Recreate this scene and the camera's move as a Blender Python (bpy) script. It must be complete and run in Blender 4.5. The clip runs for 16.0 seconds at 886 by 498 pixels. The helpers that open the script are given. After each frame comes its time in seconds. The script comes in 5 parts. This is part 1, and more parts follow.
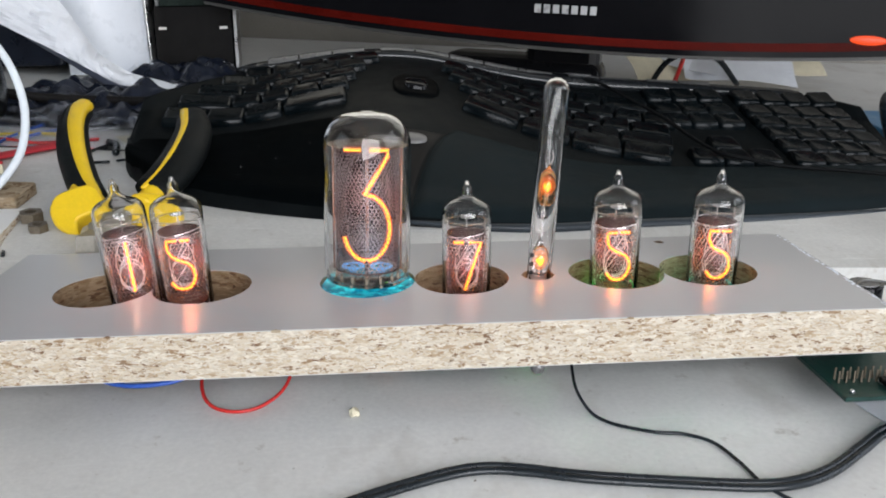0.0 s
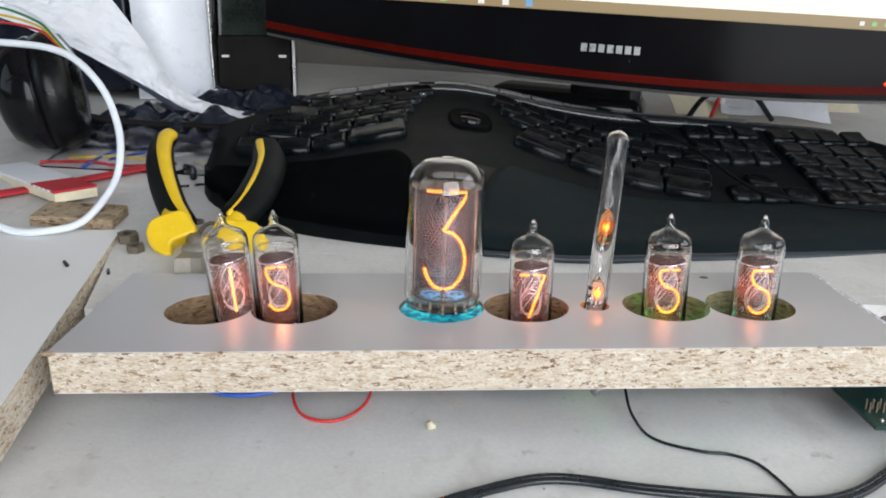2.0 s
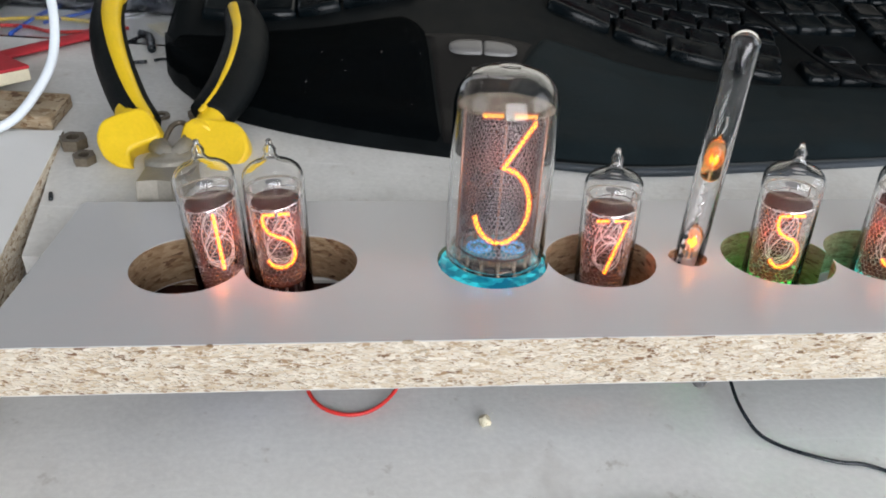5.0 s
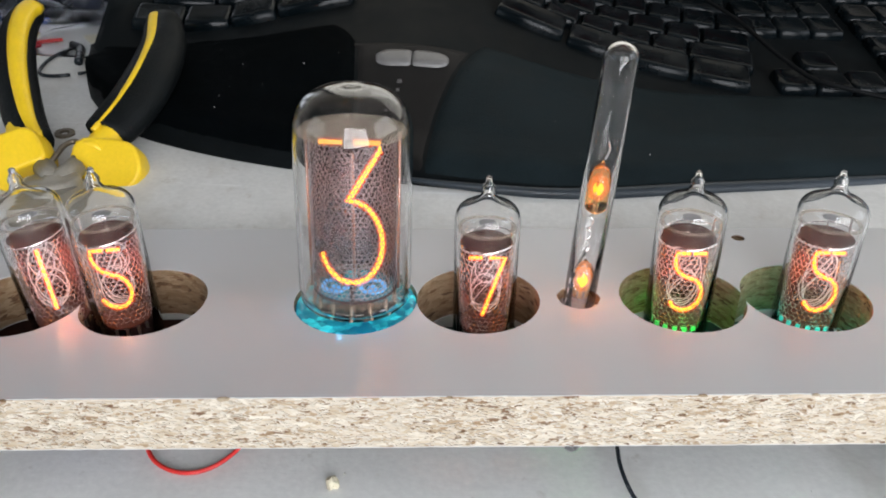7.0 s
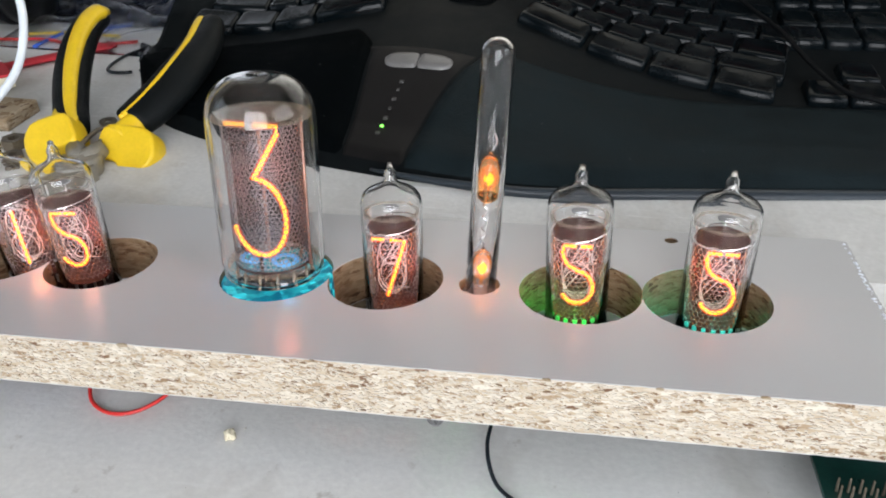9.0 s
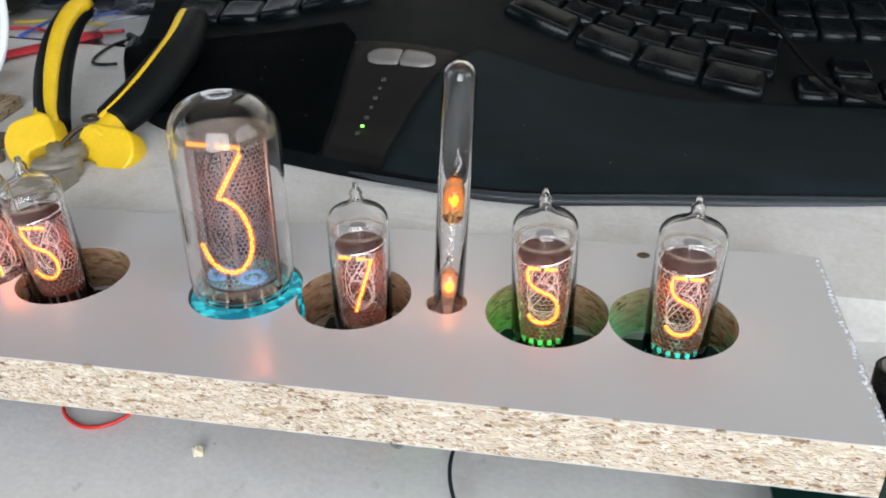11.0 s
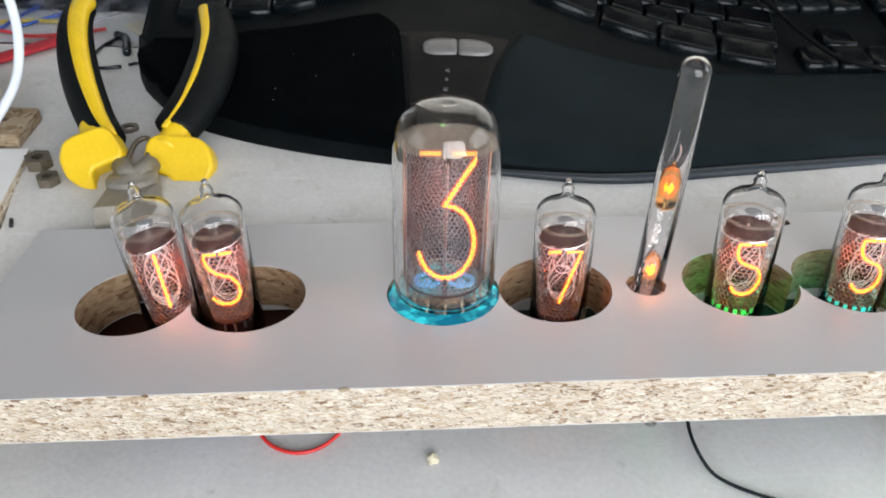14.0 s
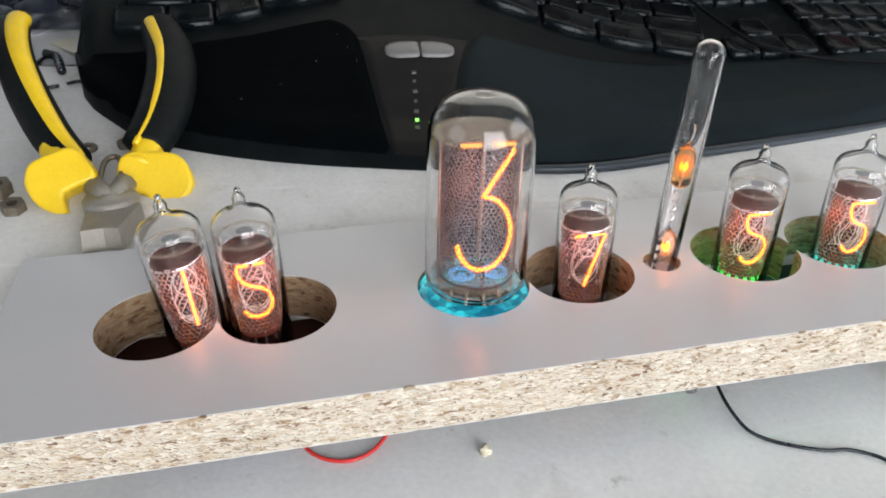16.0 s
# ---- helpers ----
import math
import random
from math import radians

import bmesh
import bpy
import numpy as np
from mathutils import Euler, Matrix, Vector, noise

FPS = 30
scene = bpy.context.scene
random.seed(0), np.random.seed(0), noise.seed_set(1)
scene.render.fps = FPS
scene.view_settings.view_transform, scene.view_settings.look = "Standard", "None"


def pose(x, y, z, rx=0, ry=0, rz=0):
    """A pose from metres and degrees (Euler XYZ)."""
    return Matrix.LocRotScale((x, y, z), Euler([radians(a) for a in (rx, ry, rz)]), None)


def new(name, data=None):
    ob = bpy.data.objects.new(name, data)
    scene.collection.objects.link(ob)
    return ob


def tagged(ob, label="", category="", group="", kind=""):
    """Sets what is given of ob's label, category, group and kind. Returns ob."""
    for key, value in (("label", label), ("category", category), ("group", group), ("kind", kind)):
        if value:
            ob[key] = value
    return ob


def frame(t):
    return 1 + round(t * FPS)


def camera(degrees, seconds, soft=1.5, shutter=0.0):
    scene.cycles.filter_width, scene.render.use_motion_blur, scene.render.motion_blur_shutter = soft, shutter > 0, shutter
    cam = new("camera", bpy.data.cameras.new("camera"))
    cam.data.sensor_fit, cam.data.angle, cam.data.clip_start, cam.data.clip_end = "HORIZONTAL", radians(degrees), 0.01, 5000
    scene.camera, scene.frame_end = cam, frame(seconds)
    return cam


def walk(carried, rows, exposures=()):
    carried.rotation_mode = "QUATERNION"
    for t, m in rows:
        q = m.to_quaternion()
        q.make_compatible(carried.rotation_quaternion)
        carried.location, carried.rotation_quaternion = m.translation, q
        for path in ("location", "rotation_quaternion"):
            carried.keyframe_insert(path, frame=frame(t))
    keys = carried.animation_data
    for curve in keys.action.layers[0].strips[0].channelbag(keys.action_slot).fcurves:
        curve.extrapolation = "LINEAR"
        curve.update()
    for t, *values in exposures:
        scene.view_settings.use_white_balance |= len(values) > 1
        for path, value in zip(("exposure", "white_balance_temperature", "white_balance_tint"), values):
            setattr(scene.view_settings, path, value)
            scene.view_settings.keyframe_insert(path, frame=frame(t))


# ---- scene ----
cam = camera(58.8, 16.0, soft=1.9)
METRES, EYE, TILT, LEAN, TURN = 0.5, 0.1338, -17.995, 0.9, -3.2
ROWS = [
    (0.0, 0.0, 0.0, 0.0, 0.0, 0.0, -0.0),
    (0.5, 0.006, -0.0069, 0.0012, 1.87, -0.37, -0.81),
    (1.0, 0.0015, -0.0252, 0.0074, 2.45, 0.14, -1.23),
    (1.5, -0.0067, -0.0501, 0.0095, 2.4, 0.71, -1.29),
    (2.0, -0.037, -0.066, 0.0124, 1.6, 1.04, -1.52),
    (2.5, -0.0713, -0.0641, 0.0198, 0.37, 0.03, -1.17),
    (3.0, -0.1024, -0.0458, 0.0274, -1.21, -2.37, -0.75),
    (3.5, -0.111, -0.0101, 0.0551, -1.98, -6.25, -1.0),
    (6.0, -0.0536, 0.1328, 0.0844, 0.75, -11.49, -2.15),
    (6.5, -0.0242, 0.1449, 0.0883, 1.28, -11.44, -1.97),
    (7.0, 0.0105, 0.1486, 0.0909, 2.6, -11.05, -1.47),
    (7.5, 0.0503, 0.1452, 0.0868, 4.9, -10.65, -1.28),
    (8.0, 0.0889, 0.1387, 0.085, 8.26, -9.67, -1.42),
    (8.5, 0.1288, 0.1376, 0.0801, 12.88, -9.9, -2.77),
    (11.0, 0.1705, 0.152, 0.1138, 14.28, -12.87, -2.99),
    (11.5, 0.1466, 0.1586, 0.1182, 10.78, -12.97, -1.81),
    (12.0, 0.112, 0.1608, 0.1186, 7.23, -13.51, -0.67),
    (12.5, 0.0739, 0.1507, 0.1199, 4.37, -14.1, -0.0),
    (13.0, 0.0253, 0.1316, 0.1246, 3.3, -13.78, -0.32),
    (13.5, -0.0124, 0.1196, 0.1227, 2.37, -13.97, -0.24),
    (14.0, -0.0447, 0.1139, 0.1223, 1.45, -14.4, -0.43),
    (14.5, -0.0895, 0.1176, 0.1213, -1.08, -14.8, -0.26),
    (15.0, -0.1367, 0.1332, 0.1215, -5.8, -14.48, 0.91),
    (15.5, -0.1577, 0.1408, 0.1165, -9.3, -14.1, 1.82),
    (16.0, -0.1355, 0.114, 0.1135, -8.15, -13.62, 1.99),
]
walk(cam, [(t, pose(0, -0.229, EYE, TILT, LEAN, TURN) @ pose(METRES * x, METRES * y, METRES * z, 90 + pitch, roll, yaw)) for t, x, y, z, yaw, pitch, roll in ROWS], exposures=((0.0, -0.2), (2.0, -0.14), (4.0, -0.12), (6.0, -0.14), (7.5, -0.06), (9.0, -0.06), (11.0, 0.0), (12.5, 0.08), (13.5, 0.07), (15.0, 0.0), (16.0, 0.03)))

# ---- light ----
world = bpy.data.worlds.new("daylight")
world.use_nodes = True
scene.world = world
wn = world.node_tree
sky = wn.nodes.new("ShaderNodeTexSky")
sky.sky_type, sky.sun_disc = "NISHITA", False
sky.sun_elevation, sky.sun_rotation = radians(38), radians(150)
wn.links.new(sky.outputs[0], wn.nodes["Background"].inputs[0])
wn.nodes["Background"].inputs[1].default_value = 0.1


def window_lamp(name, place, turn, wide, high, watts, colour):
    lamp = bpy.data.lights.new(name, "AREA")
    lamp.shape, lamp.size, lamp.size_y, lamp.energy, lamp.color = "RECTANGLE", wide, high, watts, colour
    ob = new(name, lamp)
    ob.matrix_world = pose(*place, *turn)
    return ob


window_lamp("daylight_right", (1.66, -0.55, 0.75), (0, 90, 0), 1.1, 1.5, 14.0, (0.91, 0.93, 0.98))
window_lamp("daylight_left", (-1.66, -0.60, 0.75), (0, -90, 0), 1.1, 1.3, 6.0, (0.82, 0.92, 1.0))
window_lamp("daylight_behind", (0.35, -1.27, 0.45), (90, 0, 0), 1.2, 1.0, 32, (0.91, 0.93, 0.98))


# ---- materials ----
def node(m, kind, **inputs):
    n = m.node_tree.nodes.new(kind)
    for key, value in inputs.items():
        n.inputs[key.replace("_", " ")].default_value = value
    return n


def material(name, colour, rough=0.5, metal=0.0, spread=0.12, scale=60.0, bump=0.15, grain=900.0, coat=0.0, stretch=(1, 1, 1), second=None, spec=0.5, sway=1.0):
    """Two scales of variation in colour and gloss, with a fine relief."""
    m = bpy.data.materials.new(name)
    m.use_nodes = True
    nt = m.node_tree
    b = nt.nodes["Principled BSDF"]
    at = node(m, "ShaderNodeTexCoord")
    fit = node(m, "ShaderNodeMapping", Scale=stretch)
    nt.links.new(at.outputs["Object"], fit.inputs[0])
    big = node(m, "ShaderNodeTexNoise", Scale=scale, Detail=5.0, Roughness=0.65)
    fine = node(m, "ShaderNodeTexNoise", Scale=grain, Detail=3.0)
    for n in (big, fine):
        nt.links.new(fit.outputs[0], n.inputs["Vector"])
    ramp = node(m, "ShaderNodeValToRGB")
    low = second or tuple(c * (1 - spread * 1.6) for c in colour)
    high = tuple(min(1.0, c * (1 + spread)) for c in colour)
    ramp.color_ramp.elements[0].color, ramp.color_ramp.elements[0].position = (*low, 1), 0.3
    ramp.color_ramp.elements[1].color, ramp.color_ramp.elements[1].position = (*high, 1), 0.68
    mix = node(m, "ShaderNodeMix")
    mix.data_type = "FLOAT"
    mix.inputs[0].default_value = 0.3
    nt.links.new(big.outputs[0], mix.inputs[2])
    nt.links.new(fine.outputs[0], mix.inputs[3])
    nt.links.new(mix.outputs[0], ramp.inputs[0])
    nt.links.new(ramp.outputs[0], b.inputs["Base Color"])
    gloss = node(m, "ShaderNodeMapRange", From_Min=0.3, From_Max=0.7, To_Min=max(0.02, rough - 0.1 * sway), To_Max=min(1.0, rough + 0.12 * sway))
    nt.links.new(big.outputs[0], gloss.inputs[0])
    nt.links.new(gloss.outputs[0], b.inputs["Roughness"])
    b.inputs["Metallic"].default_value = metal
    b.inputs["Coat Weight"].default_value = coat
    b.inputs["Specular IOR Level"].default_value = spec
    if bump:
        relief = node(m, "ShaderNodeBump", Strength=bump, Distance=0.0004)
        nt.links.new(fine.outputs[0], relief.inputs["Height"])
        nt.links.new(relief.outputs[0], b.inputs["Normal"])
    return m


def glow(name, colour, strength, under=(0.02, 0.01, 0.005)):
    m = bpy.data.materials.new(name)
    m.use_nodes = True
    b = m.node_tree.nodes["Principled BSDF"]
    b.inputs["Base Color"].default_value = (*under, 1)
    b.inputs["Emission Color"].default_value, b.inputs["Emission Strength"].default_value = (*colour, 1), strength
    return m


def clear(name, tint=(1, 1, 1), rough=0.0, ior=1.47):
    m = bpy.data.materials.new(name)
    m.use_nodes = True
    b = m.node_tree.nodes["Principled BSDF"]
    b.inputs["Base Color"].default_value = (*tint, 1)
    b.inputs["Transmission Weight"].default_value, b.inputs["Roughness"].default_value, b.inputs["IOR"].default_value = 1.0, rough, ior
    return m


def chip_material(name, dark=1.0, tint=(1, 1, 1)):
    """Pressed wood flakes: long cells of straw colours with brown bits and pores."""
    m = bpy.data.materials.new(name)
    m.use_nodes = True
    nt = m.node_tree
    b = nt.nodes["Principled BSDF"]
    at = node(m, "ShaderNodeTexCoord")
    fit = node(m, "ShaderNodeMapping", Scale=(1, 1, 3.2))
    nt.links.new(at.outputs["Object"], fit.inputs[0])
    warp = node(m, "ShaderNodeTexNoise", Scale=420.0, Detail=2.0)
    nt.links.new(fit.outputs[0], warp.inputs["Vector"])
    push = node(m, "ShaderNodeVectorMath")
    push.operation = "MULTIPLY_ADD"
    push.inputs[1].default_value = (0.004, 0.004, 0.004)
    nt.links.new(warp.outputs["Color"], push.inputs[0])
    nt.links.new(fit.outputs[0], push.inputs[2])
    cells = node(m, "ShaderNodeTexVoronoi", Scale=330.0)
    nt.links.new(push.outputs[0], cells.inputs["Vector"])
    pick = node(m, "ShaderNodeSeparateColor")
    nt.links.new(cells.outputs["Color"], pick.inputs[0])
    ramp = node(m, "ShaderNodeValToRGB")
    stops = ((0.0, (0.15, 0.08, 0.045)), (0.08, (0.32, 0.22, 0.13)), (0.18, (0.46, 0.37, 0.26)), (0.6, (0.57, 0.5, 0.4)), (1.0, (0.66, 0.61, 0.52)))
    while len(ramp.color_ramp.elements) < len(stops):
        ramp.color_ramp.elements.new(0.5)
    for e, (p, c) in zip(ramp.color_ramp.elements, stops):
        e.position, e.color = p, (*(v * dark * k for v, k in zip(c, tint)), 1)
    nt.links.new(pick.outputs[0], ramp.inputs[0])
    nt.links.new(ramp.outputs[0], b.inputs["Base Color"])
    b.inputs["Roughness"].default_value = 0.85
    relief = node(m, "ShaderNodeBump", Strength=0.6, Distance=0.0006)
    nt.links.new(cells.outputs["Distance"], relief.inputs["Height"])
    nt.links.new(relief.outputs[0], b.inputs["Normal"])
    return m


def island_material(name, stops, rough=0.8):
    """Many loose pieces in one mesh, each with a colour of its own."""
    m = bpy.data.materials.new(name)
    m.use_nodes = True
    nt = m.node_tree
    geo = node(m, "ShaderNodeNewGeometry")
    ramp = node(m, "ShaderNodeValToRGB")
    while len(ramp.color_ramp.elements) < len(stops):
        ramp.color_ramp.elements.new(0.5)
    for e, (p, c) in zip(ramp.color_ramp.elements, stops):
        e.position, e.color = p, (*c, 1)
    nt.links.new(geo.outputs["Random Per Island"], ramp.inputs[0])
    nt.links.new(ramp.outputs[0], nt.nodes["Principled BSDF"].inputs["Base Color"])
    nt.nodes["Principled BSDF"].inputs["Roughness"].default_value = rough
    return m


DESK = material("desk_paint", (0.74, 0.735, 0.71), 0.42, spread=0.1, scale=14.0, bump=0.25, grain=500.0)


def scuffed(m, spot=(0.36, 0.32, 0.27), pale=(0.8, 0.8, 0.79)):
    """Small brown stains and pale drag marks over a painted surface."""
    nt = m.node_tree
    b = nt.nodes["Principled BSDF"]
    under = b.inputs["Base Color"].links[0].from_socket
    at = node(m, "ShaderNodeTexCoord")
    for scale, stretch, lo, hi, colour, most in ((22.0, (1, 0.6, 1), 0.54, 0.72, spot, 0.4), (75.0, (1, 1, 1), 0.62, 0.74, spot, 0.6), (60.0, (0.25, 3.5, 1), 0.6, 0.72, pale, 0.5), (420.0, (1, 1, 1), 0.7, 0.78, spot, 0.7)):
        fit = node(m, "ShaderNodeMapping", Scale=stretch, Rotation=(0, 0, 0.5))
        tex = node(m, "ShaderNodeTexNoise", Scale=scale, Detail=4.0, Roughness=0.7)
        cut = node(m, "ShaderNodeMapRange", From_Min=lo, From_Max=hi, To_Min=0.0, To_Max=most)
        mix = node(m, "ShaderNodeMixRGB", Color2=(*colour, 1))
        nt.links.new(at.outputs["Object"], fit.inputs[0])
        nt.links.new(fit.outputs[0], tex.inputs["Vector"])
        nt.links.new(tex.outputs[0], cut.inputs[0])
        nt.links.new(cut.outputs[0], mix.inputs[0])
        nt.links.new(under, mix.inputs[1])
        under = mix.outputs[0]
    nt.links.new(under, b.inputs["Base Color"])


# Darker copy of the desk paint; the weaker light at the rear is in its colour.
REAR_DESK = material("shaded_desk_paint", (0.60, 0.595, 0.57), 0.45, spread=0.14, scale=11.0, bump=0.25, grain=500.0)
scuffed(DESK)
scuffed(REAR_DESK)
ROOM_WALL = material("room_paint", (0.15, 0.15, 0.155), 0.85, spread=0.06, scale=3.0)
WALL = material("wallpaper", (0.27, 0.25, 0.22), 0.85, spread=0.08, scale=30.0, bump=1.0, grain=420.0)
PLASTER = material("ceiling_paint", (0.5, 0.5, 0.5), 0.9, spread=0.04, scale=4.0, bump=0.3, grain=200.0)
FLOORWOOD = material("floor_wood", (0.3, 0.2, 0.12), 0.5, spread=0.25, scale=5.0, stretch=(1, 8, 1), grain=80.0)
LAMINATE = material("grey_laminate", (0.47, 0.467, 0.462), 0.27, spread=0.012, scale=25.0, bump=0.04, grain=1600.0, sway=0.0)
# Paler than LAMINATE: the stronger light on the sloping offcut is in the colour.
LIT_PALE_LAMINATE = material("lit_pale_laminate", (0.74, 0.735, 0.715), 0.42, spread=0.03, scale=25.0, bump=0.05, grain=1600.0)
CHIP = chip_material("chipboard_core")
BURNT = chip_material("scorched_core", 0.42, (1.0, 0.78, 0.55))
FLAKES = island_material("wood_flakes", ((0.0, (0.14, 0.08, 0.045)), (0.06, (0.3, 0.205, 0.125)), (0.14, (0.44, 0.36, 0.265)), (0.4, (0.5, 0.44, 0.35)), (1.0, (0.59, 0.545, 0.47))))
WHITE_EDGE = material("white_edging", (0.66, 0.66, 0.65), 0.35, spread=0.03)
GLASS = clear("clear_glass", ior=1.36)
GLASS.node_tree.nodes["Principled BSDF"].inputs["Specular IOR Level"].default_value = 1.0
STEEL = material("steel_mesh", (0.72, 0.69, 0.68), 0.24, metal=0.9, spread=0.1, bump=0.0)
DARK_METAL = material("anode_sheet", (0.035, 0.017, 0.016), 0.5, metal=0.2, spread=0.15, scale=200.0, bump=0.0, spec=0.2)
CATHODE = material("cathode_wire", (0.62, 0.58, 0.56), 0.4, metal=0.3, spread=0.05, bump=0.0)
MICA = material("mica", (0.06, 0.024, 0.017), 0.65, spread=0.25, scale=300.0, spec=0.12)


def see_through(m, share):
    """Lets part of the light pass straight on, as a fine gauze or thin mica does."""
    nt = m.node_tree
    gap, both = nt.nodes.new("ShaderNodeBsdfTransparent"), nt.nodes.new("ShaderNodeMixShader")
    both.inputs[0].default_value = 1 - share
    nt.links.new(gap.outputs[0], both.inputs[1])
    nt.links.new(nt.nodes["Principled BSDF"].outputs[0], both.inputs[2])
    nt.links.new(both.outputs[0], nt.nodes["Material Output"].inputs[0])
    return m


NICKEL = material("dull_nickel", (0.27, 0.235, 0.24), 0.3, metal=0.85, spread=0.15, bump=0.0)
ROD = material("darkened_rod", (0.3, 0.17, 0.13), 0.35, metal=0.6, spread=0.15, bump=0.0)
# Part of the neon glow on both gauzes is put into their red colour.
GLOW_RED_GAUZE = see_through(material("glow_red_rear_gauze", (0.16, 0.03, 0.018), 0.4, metal=0.2, spread=0.5, scale=260.0, bump=0.0, spec=0.3), 0.3)
GLOW_MAUVE_GAUZE = see_through(material("glow_mauve_rear_gauze", (0.1, 0.034, 0.03), 0.4, metal=0.4, spread=0.4, scale=200.0, bump=0.0, spec=0.3), 0.3)
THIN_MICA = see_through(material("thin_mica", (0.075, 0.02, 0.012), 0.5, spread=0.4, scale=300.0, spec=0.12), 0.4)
CLEAR_MICA = see_through(material("clear_mica", (0.24, 0.18, 0.12), 0.14, spread=0.2, scale=220.0, bump=0.3, spec=0.8), 0.66)
CERAMIC = material("white_ceramic", (0.75, 0.72, 0.68), 0.5, spread=0.05)
GETTER = material("getter_film", (0.22, 0.22, 0.225), 0.55, metal=0.4, spread=0.1)
LIT = glow("lit_cathode", (1.0, 0.40, 0.025), 3.7)
def veiled(m, share):
    """Lets most of what lies behind show through a glow."""
    nt = m.node_tree
    gap, both = nt.nodes.new("ShaderNodeBsdfTransparent"), nt.nodes.new("ShaderNodeMixShader")
    both.inputs[0].default_value = share
    nt.links.new(gap.outputs[0], both.inputs[1])
    nt.links.new(nt.nodes["Principled BSDF"].outputs[0], both.inputs[2])
    nt.links.new(both.outputs[0], nt.nodes["Material Output"].inputs[0])
    return m


HAZE = veiled(glow("neon_glow", (1.0, 0.09, 0.008), 2.0), 0.15)
BULB_HAZE = veiled(glow("bulb_glow", (1.0, 0.26, 0.02), 2.0), 0.16)
BULB_LIT = glow("neon_electrode", (1.0, 0.30, 0.02), 4.5)
AMBER = clear("amber_bulb_glass", (0.95, 0.52, 0.2), 0.02, 1.3)
BLUE_LED = glow("blue_led", (0.06, 0.36, 1.0), 0.24, (0.1, 0.3, 0.5))


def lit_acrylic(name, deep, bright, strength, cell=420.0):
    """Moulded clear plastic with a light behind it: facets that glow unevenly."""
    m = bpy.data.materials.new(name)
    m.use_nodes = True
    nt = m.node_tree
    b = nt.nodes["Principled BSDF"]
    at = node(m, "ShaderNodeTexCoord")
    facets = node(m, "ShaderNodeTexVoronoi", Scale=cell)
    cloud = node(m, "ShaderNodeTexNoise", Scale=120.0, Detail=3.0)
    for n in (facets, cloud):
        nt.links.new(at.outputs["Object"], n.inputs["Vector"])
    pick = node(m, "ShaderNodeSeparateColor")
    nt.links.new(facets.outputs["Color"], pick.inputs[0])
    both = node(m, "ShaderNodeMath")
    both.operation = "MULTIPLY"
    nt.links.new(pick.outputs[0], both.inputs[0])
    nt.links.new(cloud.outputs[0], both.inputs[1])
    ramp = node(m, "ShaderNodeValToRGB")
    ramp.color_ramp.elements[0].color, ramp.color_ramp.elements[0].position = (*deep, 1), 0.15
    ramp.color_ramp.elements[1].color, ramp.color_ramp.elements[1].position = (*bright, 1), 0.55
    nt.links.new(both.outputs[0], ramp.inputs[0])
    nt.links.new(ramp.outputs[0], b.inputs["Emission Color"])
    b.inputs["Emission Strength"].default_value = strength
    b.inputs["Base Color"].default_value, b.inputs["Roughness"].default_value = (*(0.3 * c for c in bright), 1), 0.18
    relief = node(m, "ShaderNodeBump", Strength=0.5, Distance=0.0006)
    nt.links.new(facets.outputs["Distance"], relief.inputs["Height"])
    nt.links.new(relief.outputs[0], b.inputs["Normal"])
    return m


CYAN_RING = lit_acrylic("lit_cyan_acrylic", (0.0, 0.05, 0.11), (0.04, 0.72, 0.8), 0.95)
GREEN_LED = glow("green_led", (0.03, 0.8, 0.08), 0.5, (0.1, 0.5, 0.2))
TEAL_LED = glow("teal_led", (0.02, 0.65, 0.55), 0.5, (0.1, 0.5, 0.5))
PIN_GREEN = glow("indicator_led", (0.25, 1.0, 0.1), 2.5, (0.1, 0.5, 0.1))
PCB = material("green_circuit_board", (0.004, 0.034, 0.027), 0.35, spread=0.3, scale=150.0)
TINNED = material("tinned_wire", (0.6, 0.6, 0.6), 0.3, metal=1.0)
BLACK_PLASTIC = material("matt_black_plastic", (0.0011, 0.0015, 0.0018), 0.5, spread=0.3, scale=90.0, bump=0.4, grain=2200.0, spec=0.025)
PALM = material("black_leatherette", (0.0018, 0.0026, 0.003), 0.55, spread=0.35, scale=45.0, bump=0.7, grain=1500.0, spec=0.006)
# Lighter copy of PALM: the screen's reflection, with some dust, put into the colour.
SHEEN_DUST_PALM = material("leatherette_screen_sheen_dust", (0.0088, 0.0142, 0.0162), 0.5, spread=0.25, scale=30.0, bump=0.7, grain=1500.0, spec=0.05, second=(0.005, 0.008, 0.009))
SHELL = material("worn_black_shell", (0.0048, 0.0062, 0.0068), 0.45, spread=0.3, scale=50.0, bump=0.4, grain=2200.0, spec=0.05)
KEYCAP = material("black_keycap", (0.0024, 0.0044, 0.0056), 0.24, spread=0.3, scale=40.0, bump=0.03, grain=1800.0, spec=0.17)
GREY_PLATE = material("dark_grey_plastic", (0.0105, 0.0098, 0.0095), 0.45, spread=0.25, scale=60.0, bump=0.3, grain=1800.0, spec=0.08)
SILVER_PLASTIC = material("silvered_plastic", (0.16, 0.16, 0.16), 0.3, metal=0.4, spread=0.15)
RIDGE = material("glossy_ridge_plastic", (0.012, 0.014, 0.016), 0.2, spread=0.3, scale=40.0, bump=0.1, spec=0.5)
RIM_METAL = material("dull_rim_plastic", (0.05, 0.048, 0.045), 0.35, spread=0.3, scale=20.0, spec=0.3)
BUTTON = material("grey_button_plastic", (0.13, 0.125, 0.12), 0.3, spread=0.15)
